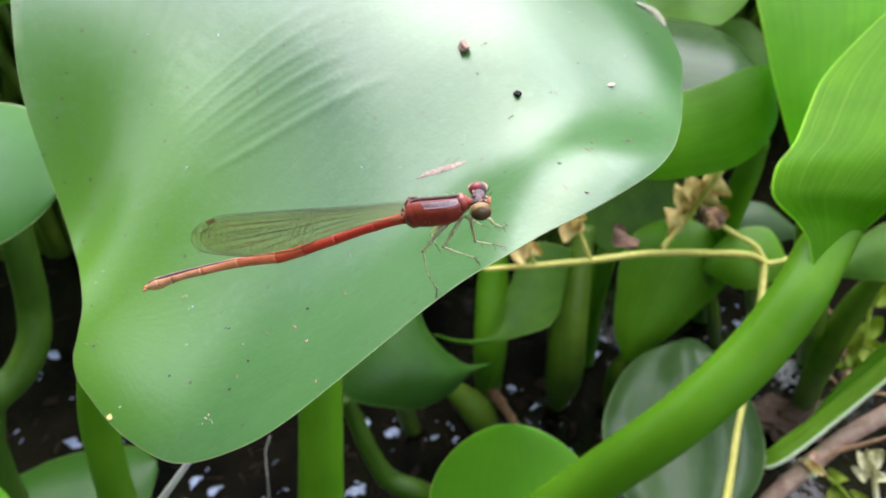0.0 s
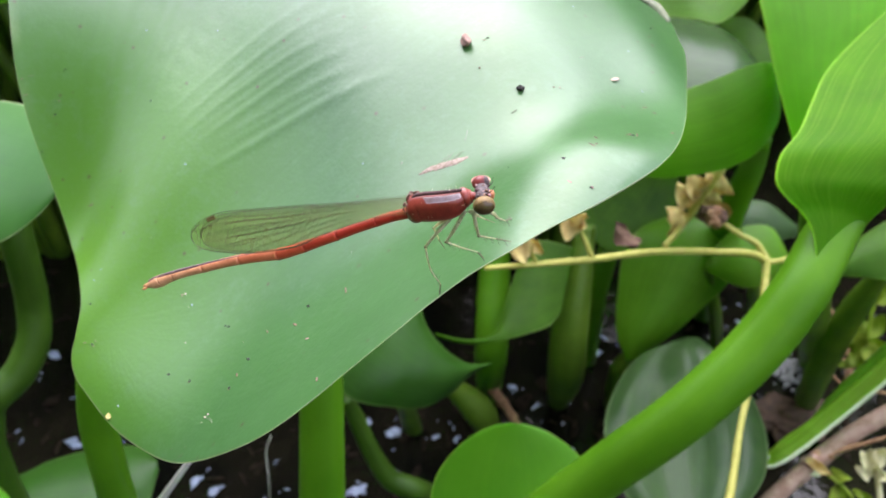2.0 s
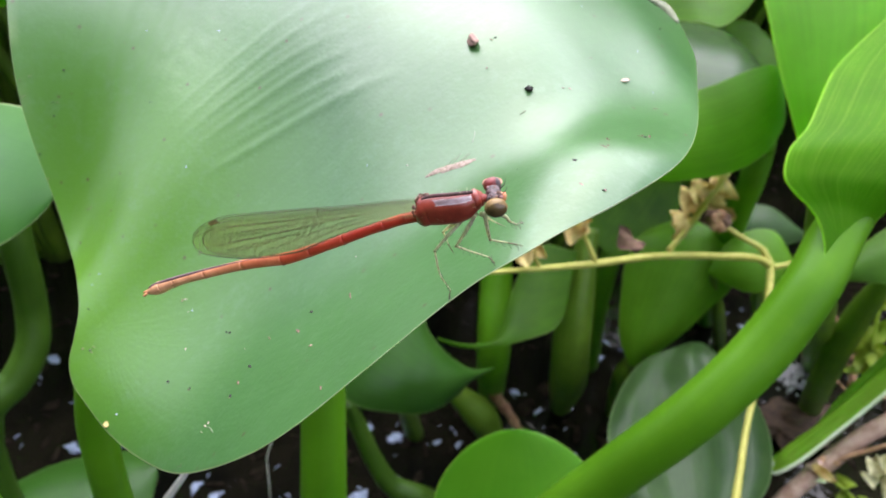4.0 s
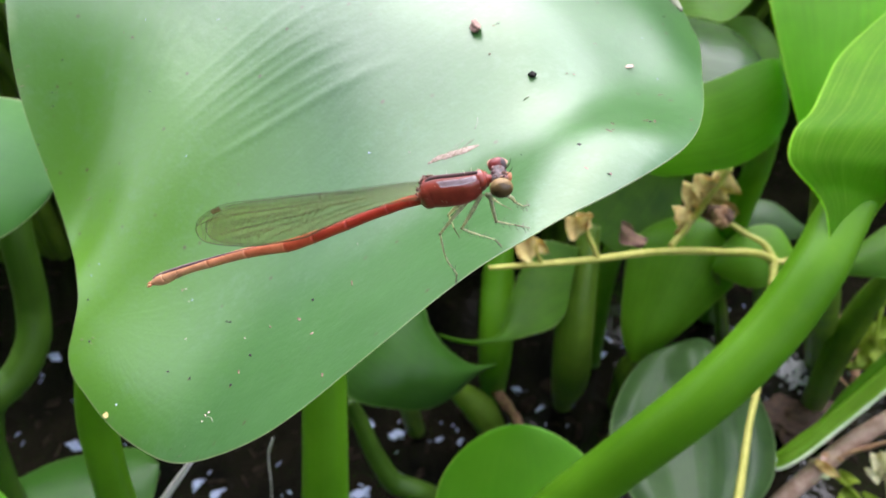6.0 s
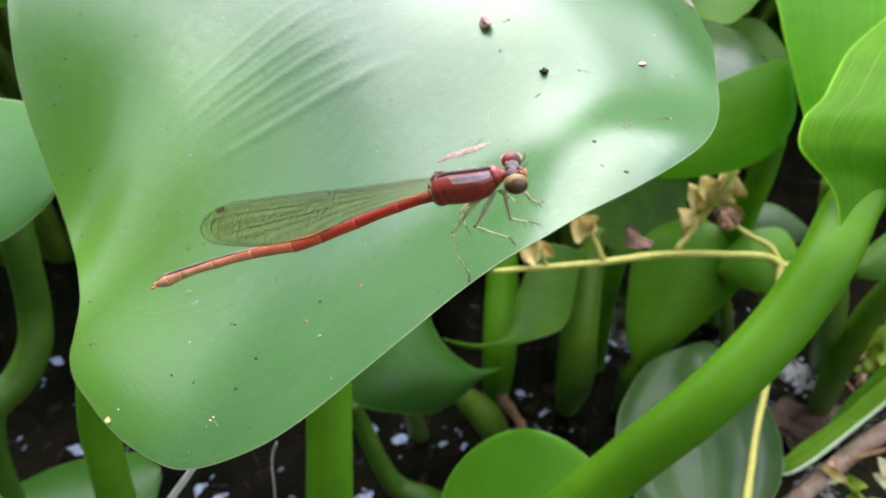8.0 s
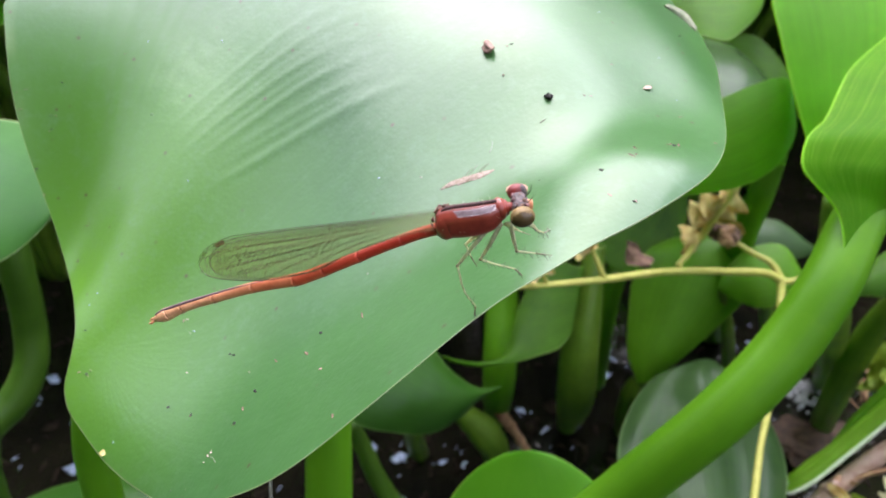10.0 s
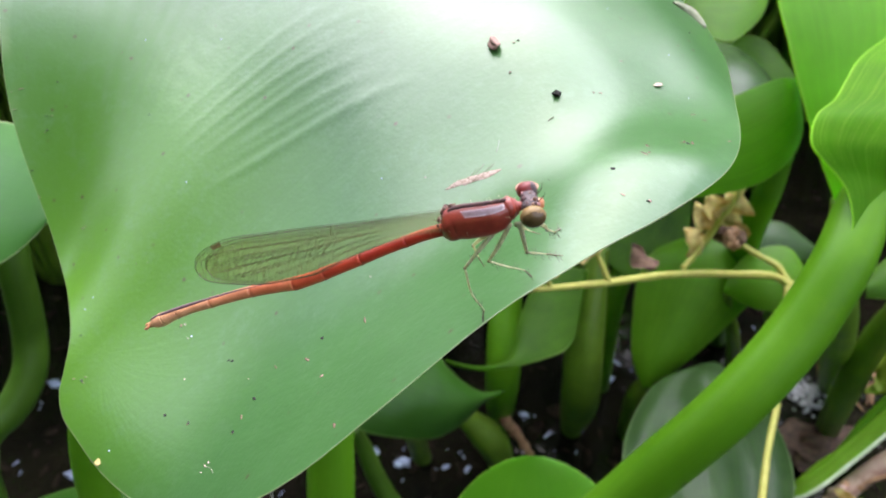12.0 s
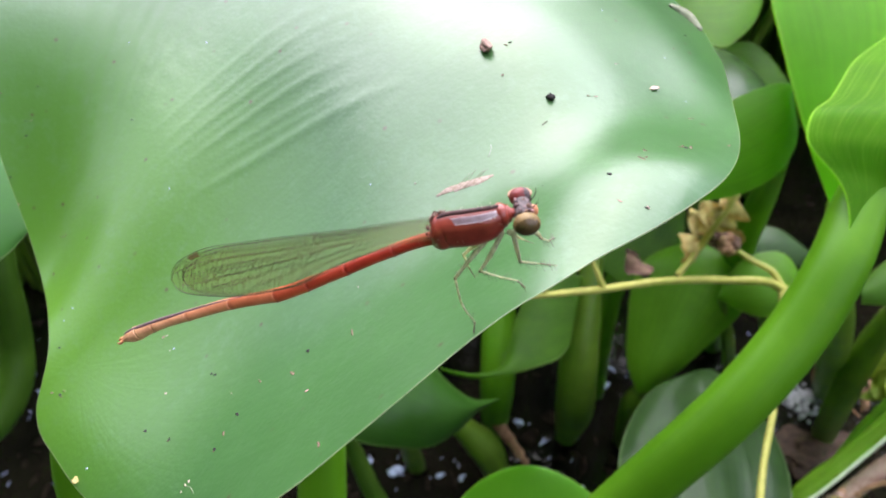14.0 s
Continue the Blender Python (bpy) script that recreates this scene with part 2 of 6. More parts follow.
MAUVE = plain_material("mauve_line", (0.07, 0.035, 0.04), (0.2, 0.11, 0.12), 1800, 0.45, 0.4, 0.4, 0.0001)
STIGMA = plain_material("wing_cell", (0.12, 0.1, 0.035), (0.2, 0.16, 0.06), 1500, 0.4, 0.4)
PEACH = plain_material("peach_rim", (0.36, 0.16, 0.1), (0.55, 0.3, 0.2), 1500, 0.4, 0.4)
BLUSH = plain_material("pale_pink_chitin", (0.2, 0.08, 0.075), (0.36, 0.18, 0.17), 900, 0.35, 0.5)
DUSK = plain_material("dark_chitin", (0.025, 0.014, 0.014), (0.12, 0.055, 0.05), 1500, 0.6, 0.25)
ABDOMEN = []
for k in range(10):
    low = [float(np.interp(k, (2.5, 4.4, 5.4, 7.6), v)) for v in ((0.34, 0.45, 0.5, 0.5), (0.022, 0.065, 0.14, 0.215), (0.012, 0.024, 0.055, 0.1))]
    high = [float(np.interp(k, (2.5, 4.4, 5.4, 7.6), v)) for v in ((0.47, 0.58, 0.66, 0.72), (0.04, 0.11, 0.24, 0.38), (0.018, 0.045, 0.11, 0.2))]
    ABDOMEN.append(plain_material("abdomen_chitin", low, high, 700, 0.46, 0.45, 0.3, 0.0002))
EYE_RED = plain_material("red_eye", (0.1, 0.014, 0.013), (0.21, 0.034, 0.03), 1500, 0.35, 0.4)
EYE_DARK = plain_material("dark_eye", (0.045, 0.03, 0.012), (0.12, 0.075, 0.03), 900, 0.25, 0.5)
EYE_OLIVE = plain_material("olive_eye", (0.1, 0.066, 0.02), (0.25, 0.155, 0.055), 700, 0.4, 0.3)
LEG = plain_material("straw_leg", (0.5, 0.5, 0.29), (0.84, 0.83, 0.58), 2500, 0.45, 0.4, through=0.55)
FOOT = plain_material("brown_foot", (0.12, 0.08, 0.05), (0.3, 0.22, 0.13), 900, 0.5, 0.3)
SPINE = plain_material("dark_bristle", (0.03, 0.025, 0.02), (0.08, 0.06, 0.04), 900, 0.5, 0.3)
KNOB = plain_material("brown_joint", (0.06, 0.03, 0.02), (0.3, 0.17, 0.12), 2500, 0.6, 0.3, 0.5, 0.0001)
HEAD = plain_material("speckled_grey_chitin", (0.015, 0.012, 0.012), (0.15, 0.11, 0.11), 3500, 0.6, 0.3, 0.6, 0.0001)
VEIN = plain_material("wing_vein", (0.022, 0.022, 0.008), (0.06, 0.05, 0.02), 900, 0.4, 0.4)
WING = wing_material()
CRUMB = plain_material("brown_pellet", (0.05, 0.036, 0.02), (0.2, 0.13, 0.08), 1200, 0.7, 0.3, 0.6, 0.0004)
PELLET = plain_material("pale_brown_pellet", (0.1, 0.05, 0.04), (0.42, 0.27, 0.21), 900, 0.7, 0.3, 0.6, 0.0004)
CRUMB_DARK = plain_material("dark_pellet", (0.008, 0.008, 0.008), (0.05, 0.045, 0.04), 1800, 0.8, 0.1, 0.6, 0.0004)
BLEACH = plain_material("bleached_tissue", (0.12, 0.14, 0.07), (0.28, 0.29, 0.2), 900, 0.7, 0.2, 0.5, 0.0003)
SCAR = plain_material("dry_scar", (0.18, 0.13, 0.08), (0.58, 0.46, 0.39), 2200, 0.7, 0.2, 0.5, 0.0003)


# ---- building blocks ----
def mesh_object(name, bm, material, parent=None, label="", smooth=True, origin=None):
    me = bpy.data.meshes.new(name)
    bmesh.ops.recalc_face_normals(bm, faces=bm.faces[:])
    bm.to_mesh(me)
    bm.free()
    me.materials.append(material)
    if smooth:
        me.polygons.foreach_set("use_smooth", [True] * len(me.polygons))
    ob = new(name, me)
    if origin is not None:
        me.transform(Matrix.Translation(-Vector(origin)))
        ob.location = origin
    if parent is not None:
        ob.parent = parent
        if origin is None:
            ob.location = (0, 0, 0)
    if label:
        ob["label"] = label
    return ob


def root(name, place, label, category, group=""):
    ob = new(name)
    ob.empty_display_size = 0.01
    ob.location = place
    return tagged(ob, label, category, group)


def part(name, bm, material, parent, label="", smooth=True):
    """A mesh given in the place's coordinates, as a part of its thing."""
    base = parent.matrix_basis.translation
    up = parent.parent
    while up is not None:
        base = base + up.matrix_basis.translation
        up = up.parent
    bmesh.ops.translate(bm, verts=bm.verts[:], vec=-base)
    return mesh_object(name, bm, material, parent, label, smooth)


def spline(points, count):
    """Evenly spread points on a Catmull-Rom curve through points."""
    p = [np.array(q, float) for q in points]
    p = [2 * p[0] - p[1]] + p + [2 * p[-1] - p[-2]]
    out = []
    for i in range(count):
        s = i / (count - 1) * (len(p) - 3)
        k = min(int(s), len(p) - 4)
        t = s - k
        a, b, c, d = p[k:k + 4]
        h0, h1, h2 = (math.sqrt(np.linalg.norm(w - v)) + 1e-6 for v, w in ((a, b), (b, c), (c, d)))
        m1 = ((b - a) / h0 - (c - a) / (h0 + h1) + (c - b) / h1) * h1
        m2 = ((c - b) / h1 - (d - b) / (h1 + h2) + (d - c) / h2) * h1
        out.append((2 * t ** 3 - 3 * t * t + 1) * b + (t ** 3 - 2 * t * t + t) * m1 + (3 * t * t - 2 * t ** 3) * c + (t ** 3 - t * t) * m2)
    return np.array(out)


def tube(points, radii, count=40, sides=14, flat=1.0, wobble=0.0, seed=0, closed=True):
    """A stem along a curve; radii are spread along it too. Its map runs along and round."""
    rng = random.Random(seed)
    path = spline(points, count)
    rad = spline([(r, 0, 0) for r in radii], count)[:, 0]
    bm = bmesh.new()
    layer = bm.loops.layers.uv.new("UVMap")
    rings = []
    tangent = Vector(path[1] - path[0]).normalized()
    side = tangent.orthogonal().normalized()
    for i, q in enumerate(path):
        new_t = Vector(path[min(i + 1, count - 1)] - path[max(i - 1, 0)]).normalized()
        side = (tangent.rotation_difference(new_t) @ side).normalized()
        tangent = new_t
        other = tangent.cross(side)
        r = float(rad[i]) * (1 + wobble * (rng.random() - 0.5))
        rings.append([bm.verts.new(Vector(q) + r * (math.cos(a) * side + flat * math.sin(a) * other)) for a in (2 * math.pi * k / sides for k in range(sides))])
    for i in range(count - 1):
        for k in range(sides):
            f = bm.faces.new((rings[i][k], rings[i][(k + 1) % sides], rings[i + 1][(k + 1) % sides], rings[i + 1][k]))
            for loop, (u, v) in zip(f.loops, ((i, k), (i, k + 1), (i + 1, k + 1), (i + 1, k))):
                loop[layer].uv = (u / count, v / sides)
    if closed:
        for ring, q in ((rings[0], path[0]), (rings[-1], path[-1])):
            tip = bm.verts.new(q)
            for k in range(sides):
                bm.faces.new((ring[k], ring[(k + 1) % sides], tip))
    return bm


def blade(base, tip, side, wide=0.75, blunt=0.7, cup=0.0, bend=0.0, wave=0.0, thick=0.0005, rows=44, cols=32, skew=0.0, roll=0.0, lobes=0.0):
    """A leaf blade from its base to its tip; side is the place of one margin. wide < 1 puts the broadest part nearer the base; cup, bend: depth of the
    trough across and of the arch along; roll curls the margins."""
    o, t, s = Vector(base), Vector(tip), Vector(side)
    ax = t - o
    length = ax.length
    ax.normalize()
    ay = s - o
    ay -= ax * ay.dot(ax)
    half = ay.length
    ay.normalize()
    az = ax.cross(ay)
    bm = bmesh.new()
    layer = bm.loops.layers.uv.new("UVMap")
    rim = bm.verts.layers.float.new("rim")
    grid = {}
    for face in (0, 1):
        for i in range(rows + 1):
            u = (1 - math.cos(math.pi * i / rows)) / 2
            w = max(math.sin(math.pi * u ** wide), 0.0) ** blunt * half
            for j in range(cols + 1):
                v = math.sin(math.pi / 2 * (2 * j / cols - 1))
                y = w * v + skew * length * math.sin(math.pi * u)
                x = u * length - lobes * length * (1 - u) ** 6 * abs(v) ** 1.5
                z = cup * v * v * w / half + bend * math.sin(math.pi * u) + wave * math.sin(9 * u + 4 * v) * v * v
                z += roll * max(abs(v) - 0.6, 0) ** 2 * 6
                p = o + ax * x + ay * y + az * (z - face * thick * (1 - 0.6 * abs(v) ** 8))
                vert = bm.verts.new(p)
                vert[rim] = 1.0 if abs(v) > 0.985 else 0.0
                grid[face, i, j] = vert
    for face in (0, 1):
        for i in range(rows):
            for j in range(cols):
                ids = ((i, j), (i + 1, j), (i + 1, j + 1), (i, j + 1))
                f = bm.faces.new([grid[(face, *q)] for q in ids])
                for loop, (a, b) in zip(f.loops, ids):
                    loop[layer].uv = (a / rows, b / cols)
    for i in range(rows):
        for j in (0, cols):
            bm.faces.new((grid[0, i, j], grid[0, i + 1, j], grid[1, i + 1, j], grid[1, i, j]))
    for i in (0, rows):
        for j in range(cols):
            bm.faces.new((grid[0, i, j], grid[0, i, j + 1], grid[1, i, j + 1], grid[1, i, j]))
    bmesh.ops.remove_doubles(bm, verts=bm.verts[:], dist=1e-6)
    return bm


def loft(left, right, bulge=0.0, facing=(0, 0, 0.42), thick=0.0006, rows=48, cols=32, ripple=0.0, ripples=12.0):
    """A blade between two margins; bulge lifts its middle towards the side of facing."""
    a, b = spline(left, rows + 1), spline(right, rows + 1)
    sheet = np.empty((rows + 1, cols + 1, 3))
    vs = np.sin(np.pi / 2 * (2 * np.arange(cols + 1) / cols - 1))
    for j, v in enumerate(vs):
        sheet[:, j] = a + (b - a) * (v + 1) / 2
    normal = np.cross(np.gradient(sheet, axis=0), np.gradient(sheet, axis=1))
    normal = normal.mean(axis=(0, 1))
    normal /= np.linalg.norm(normal)
    if np.dot(normal, np.array(facing) - sheet.mean(axis=(0, 1))) < 0:
        normal = -normal
    u = np.linspace(0, 1, rows + 1)
    lift = bulge * np.outer(np.sin(np.pi * np.clip(u, 0.02, 0.98)) ** 0.6, 1 - vs ** 2) + ripple * np.cos(vs * ripples)[None, :] * np.sin(np.pi * u)[:, None]
    top = sheet + normal * lift[..., None]
    low = top - normal * thick
    bm = bmesh.new()
    layer = bm.loops.layers.uv.new("UVMap")
    rim = bm.verts.layers.float.new("rim")
    grid = {}
    for f, sh in enumerate((top, low)):
        for i in range(rows + 1):
            for j in range(cols + 1):
                v = bm.verts.new(sh[i, j])
                v[rim] = max(0.0, 1.0 - (1 - abs(vs[j])) / 0.03)
                grid[f, i, j] = v
    for f in (0, 1):
        for i in range(rows):
            for j in range(cols):
                ids = ((i, j), (i + 1, j), (i + 1, j + 1), (i, j + 1))
                face = bm.faces.new([grid[(f, *q)] for q in ids])
                for loop, (p, q) in zip(face.loops, ids):
                    loop[layer].uv = (p / rows, (vs[q] + 1) / 2)
    for i in range(rows):
        for j in (0, cols):
            bm.faces.new((grid[0, i, j], grid[0, i + 1, j], grid[1, i + 1, j], grid[1, i, j]))
    for i in (0, rows):
        for j in range(cols):
            bm.faces.new((grid[0, i, j], grid[0, i, j + 1], grid[1, i, j + 1], grid[1, i, j]))
    return bm


def lump(centre, size, seed=0, rough=0.25, cells=2, stretch=(1, 1, 1), turn=0.0):
    bm = bmesh.new()
    bmesh.ops.create_icosphere(bm, subdivisions=cells, radius=1.0)
    spin = Matrix.Rotation(turn, 3, "Z")
    for v in bm.verts:
        k = 1 + rough * noise.noise(v.co * 1.7 + Vector((seed * 3.1, seed * 1.7, seed)))
        v.co = Vector(centre) + size * k * (spin @ Vector([a * b for a, b in zip(v.co, stretch)]))
    return bm


# ---- ground: dark water reaching out under the plants ----
bm = bmesh.new()
bmesh.ops.create_grid(bm, x_segments=60, y_segments=60, size=40.0)
for v in bm.verts:
    v.co.x, v.co.y = (math.copysign(abs(c / 40) ** 3 * 40, c) for c in (v.co.x, v.co.y))
water = mesh_object("water", bm, WATER)
tagged(water, "dark still pond water with floating debris", "water", kind="structure")


# ---- the broad leaf on which the damselfly sits ----
LEAF_HEIGHT = [0.37422, 0.01851, 0.03151, -0.01038, -0.03042, 0.00208, -0.009, 0.00348, 0.01516, -0.01226, -0.01162]
HEART = Vector((-0.0180, 0.1150))
MARGIN = [(-0.0846, 0.1393), (-0.0802, 0.1250), (-0.0738, 0.1145), (-0.0701, 0.1081), (-0.0656, 0.1001), (-0.0630, 0.0936), (-0.0630, 0.0896), (-0.0633, 0.0870), (-0.0621, 0.0841), (-0.0582, 0.0799),
          (-0.0522, 0.0740), (-0.0450, 0.0679), (-0.0369, 0.0616), (-0.0301, 0.0578), (-0.0224, 0.0547), (-0.0172, 0.0545), (-0.0117, 0.0560), (-0.0066, 0.0581), (-0.0015, 0.0608), (0.0030, 0.0631),
          (0.0075, 0.0650), (0.0115, 0.0672), (0.0173, 0.0705), (0.0229, 0.0751), (0.0279, 0.0806), (0.0320, 0.0873), (0.0365, 0.0984), (0.0419, 0.1157), (0.0468, 0.1339), (0.0467, 0.1379),
          (0.0464, 0.1454), (0.0425, 0.1505), (0.0300, 0.1720), (0.0050, 0.1930), (-0.0300, 0.1990), (-0.0620, 0.1880), (-0.0820, 0.1660)]
BASE, TIP = Vector((-0.057, 0.090)), Vector((0.048, 0.150))


def leaf_height(x, y):
    u, v = (x + 0.02) / 0.06, (y - 0.11) / 0.06
    c = LEAF_HEIGHT
    dip = math.exp(-(((x + 0.071) / 0.017) ** 2 + ((y - 0.1125) / 0.014) ** 2))
    droop = 18.0 * max((x + 0.0168) * 0.55 - (y - 0.0533) * 0.836 + 0.008, 0.0) ** 2
    return -droop + c[0] + c[1] * u + c[2] * v + c[3] * u * u + c[4] * u * v + c[5] * v * v + c[6] * u ** 3 + c[7] * u * u * v + c[8] * u * v * v + c[9] * v ** 3 + c[10] * dip


def vein_map(x, y):
    """Along the leaf, and across it in arcs that run from base to tip."""
    ax = TIP - BASE
    length = ax.length
    ax = ax / length
    q = Vector((x, y)) - BASE
    a, p = q.dot(ax), q.x * -ax.y + q.y * ax.x
    return a / length, (math.atan2(p, a) + math.atan2(p, length - a)) / math.pi


# gentle swells of the blade, millimetres, on a grid from (-0.078, 0.062) in steps of 15 and 16 mm
SWELLS = [[0.0, 0.0, 2.39, -0.41, -0.13, -0.9, -0.53, 3.0, 0.0],
          [0.0, 2.56, -0.24, -1.89, -0.48, -2.0, 1.3, 3.0, 0.0],
          [0.0, -2.95, -2.3, -1.78, -0.23, -0.01, 0.24, -2.66, 0.0],
          [-0.36, 4.78, 2.14, -3.4, 0.32, 1.5, 3.49, -1.89, 0.47],
          [-1.14, -1.78, -3.53, 0.87, 1.62, -1.92, 1.84, -1.3, 2.49],
          [0.73, -0.73, -1.46, 0.0, 0.0, 0.0, 0.0, 0.61, -1.37]]
# sharp folds: place across the fan of veins, its drift along the blade, half width, height in millimetres, and the stretch along which each runs
FOLDS = [(-0.004, -0.83, 0.013, 0.177, 0.19, 0.44), (0.022, -0.95, 0.01, 0.066, 0.21, 0.39), (0.048, -0.9, 0.012, 0.077, 0.22, 0.41), (0.094, -0.8, 0.012, 0.111, 0.2, 0.43), (0.121, -0.82, 0.01, 0.066, 0.22, 0.41), (0.149, -0.84, 0.012, 0.133, 0.2, 0.44),
         (0.176, -0.8, 0.01, 0.077, 0.23, 0.45), (0.201, -0.74, 0.011, 0.133, 0.22, 0.47), (0.228, -0.8, 0.01, 0.066, 0.26, 0.45), (0.254, -0.8, 0.011, 0.111, 0.24, 0.47), (0.403, 0.08, 0.009, 0.161, 0.28, 0.5), (0.418, 0.09, 0.007, 0.115, 0.28, 0.48),
         (0.431, 0.09, 0.008, 0.207, 0.26, 0.52), (0.456, 0.1, 0.008, 0.207, 0.26, 0.52), (0.473, 0.08, 0.007, 0.115, 0.27, 0.5), (0.491, 0.06, 0.008, 0.207, 0.25, 0.54), (0.527, 0.04, 0.009, 0.207, 0.25, 0.54), (-0.33, 0.25, 0.014, 0.048, 0.5, 0.85),
         (-0.375, 0.25, 0.014, 0.048, 0.48, 0.8), (-0.28, 0.2, 0.014, 0.04, 0.5, 0.85)]


OUTLINE = sorted((math.atan2(q[1] - HEART.y, q[0] - HEART.x), math.hypot(q[0] - HEART.x, q[1] - HEART.y)) for q in spline([(*p, 0) for p in MARGIN + MARGIN[:1]], 361)[:-1])
OUTLINE = [np.array(v) for v in zip((OUTLINE[-1][0] - 2 * math.pi, OUTLINE[-1][1]), *OUTLINE, (OUTLINE[0][0] + 2 * math.pi, OUTLINE[0][1]))]


def leaf_relief(x, y):
    """Swells of the blade, and the folds and creases that fan out from its base."""
    share = math.hypot(x - HEART.x, y - HEART.y) / float(np.interp(math.atan2(y - HEART.y, x - HEART.x), *OUTLINE))
    fade = max(1 - share ** 8, 0.0)
    z = 0.0
    for j, row in enumerate(SWELLS):
        for i, k in enumerate(row):
            if k:
                z += 0.001 * k * math.exp(-((x + 0.078 - 0.01525 * i) ** 2 + (y - 0.062 - 0.016 * j) ** 2) / 0.0003125)
    along, fan = vein_map(x, y)
    reach = (Vector((x, y)) - BASE).length / 0.121
    rise = min(max((reach - 0.1) * 5, 0), 1)
    for place, drift, half, high, a, b in FOLDS:
        d = (fan - place - drift * (reach - 0.33) - 0.006 * noise.noise(Vector((reach * 5, place * 40, 1)))) / half
        if abs(d) < 3 and a < reach < b:
            z += 0.001 * high * math.exp(-d * d) * math.sin(math.pi * (reach - a) / (b - a)) ** 0.7
    z += 0.00016 * noise.noise(Vector((x, y, 0)) * 70) * rise
    rough = math.exp(-((fan - 0.4) / 0.12) ** 2 - ((reach - 0.36) / 0.12) ** 2)
    z += 0.00006 * (0.15 + rough) * noise.noise(Vector((x * 420, y * 420, 4)))
    comb = math.sin(230 * fan + 9 * noise.noise(Vector((fan * 9, 0, 3))))
    return fade * (z + rise * 0.000003 * comb * (0.6 + noise.noise(Vector((reach * 3, fan * 12, 7)))))


def broad_leaf():
    thing = root("water_hyacinth", (-0.1584, 0.2026, 0.0000), "broad glossy green water hyacinth leaf with scattered specks, held nearly flat", "plant")
    n_out, n_ring = 560, 140
    loop3 = spline([(*p, 0) for p in MARGIN + MARGIN[:1]], n_out + 1)[:-1]
    mid = HEART
    bm = bmesh.new()
    layer = bm.loops.layers.uv.new("UVMap")
    rim = bm.verts.layers.float.new("rim")
    uvs = {}
    grid = {}
    for face in (0, 1):
        for r in range(n_ring + 1):
            k = 1 - (1 - r / n_ring) ** 1.25
            for i, q in enumerate(loop3):
                if r == 0 and i:
                    grid[face, 0, i] = grid[face, 0, 0]
                    continue
                x, y = mid.x + (q[0] - mid.x) * k, mid.y + (q[1] - mid.y) * k
                z = leaf_height(x, y)
                z += leaf_relief(x, y)
                thick = 0.0005 * (1 - 0.75 * k ** 30)
                v = bm.verts.new((x, y, z - face * thick))
                worn = max(0.0, (k - 0.965) / 0.035) * max(0.0, min(1.0, (-0.062 - x) / 0.01)) * max(0.0, min(1.0, (y - 0.122) / 0.01))
                v[rim] = 1.0 if r == n_ring else 0.35 * worn * max(0.0, 0.3 + noise.noise(Vector((x, y, 2)) * 250))
                uvs[v] = ((Vector((x, y)) - Vector((-0.066, 0.1))).length / 0.121, vein_map(x, y)[1])
                grid[face, r, i] = v
    for face in (0, 1):
        for r in range(n_ring):
            for i in range(n_out):
                j = (i + 1) % n_out
                ids = [grid[face, r, i], grid[face, r + 1, i], grid[face, r + 1, j]] + ([grid[face, r, j]] if r else [])
                f = bm.faces.new(ids)
                for loop in f.loops:
                    loop[layer].uv = uvs[loop.vert]
    for i in range(n_out):
        j = (i + 1) % n_out
        bm.faces.new((grid[0, n_ring, i], grid[0, n_ring, j], grid[1, n_ring, j], grid[1, n_ring, i]))
    part("leaf_blade", bm, LEAF, thing)
    bm = tube([(-0.0606, 0.0967, 0.3394), (-0.0768, 0.1155, 0.3130), (-0.0806, 0.1154, 0.3024), (-0.0840, 0.1157, 0.2906), (-0.0873, 0.1169, 0.2731), (-0.0925, 0.1210, 0.2442), (-0.1010, 0.1302, 0.1962), (-0.1584, 0.2026, 0.0000)], [0.003, 0.0035, 0.0042, 0.0043, 0.0044, 0.0048, 0.006, 0.007], 60, 18)
    part("petiole", bm, STALK, thing, "smooth green petiole")
    part("withered_tip", loft([(0.0404, 0.1461, 0.3797), (0.0451, 0.1494, 0.3771), (0.0466, 0.1453, 0.3753)], [(0.0391, 0.1440, 0.3801), (0.0432, 0.1448, 0.3776), (0.0457, 0.1431, 0.3755)], 0.0003, thick=0.0003, rows=14, cols=10, ripple=0.0003, ripples=9.0), BLEACH, thing, "bleached shrivelled leaf tip")
    return thing


broad_leaf()


# ---- hyacinth leaves round it ----
def hyacinth(label, blades, petioles, place, name="water_hyacinth"):
    thing = root(name, place, label, "plant", "water hyacinths")
    for bm, material in blades:
        part("leaf_blade", bm, material, thing)
    for bm, material in petioles:
        part("petiole", bm, material, thing)
    return thing


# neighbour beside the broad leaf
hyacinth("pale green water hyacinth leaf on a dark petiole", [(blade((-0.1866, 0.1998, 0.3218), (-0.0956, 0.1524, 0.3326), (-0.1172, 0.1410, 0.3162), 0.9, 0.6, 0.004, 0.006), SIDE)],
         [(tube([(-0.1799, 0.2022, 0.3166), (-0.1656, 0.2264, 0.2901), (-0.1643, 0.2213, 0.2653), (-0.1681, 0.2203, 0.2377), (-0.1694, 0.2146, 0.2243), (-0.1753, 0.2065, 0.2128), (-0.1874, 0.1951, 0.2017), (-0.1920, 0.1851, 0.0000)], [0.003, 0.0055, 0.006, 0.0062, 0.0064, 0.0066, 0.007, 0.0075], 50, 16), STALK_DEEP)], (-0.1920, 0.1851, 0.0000))

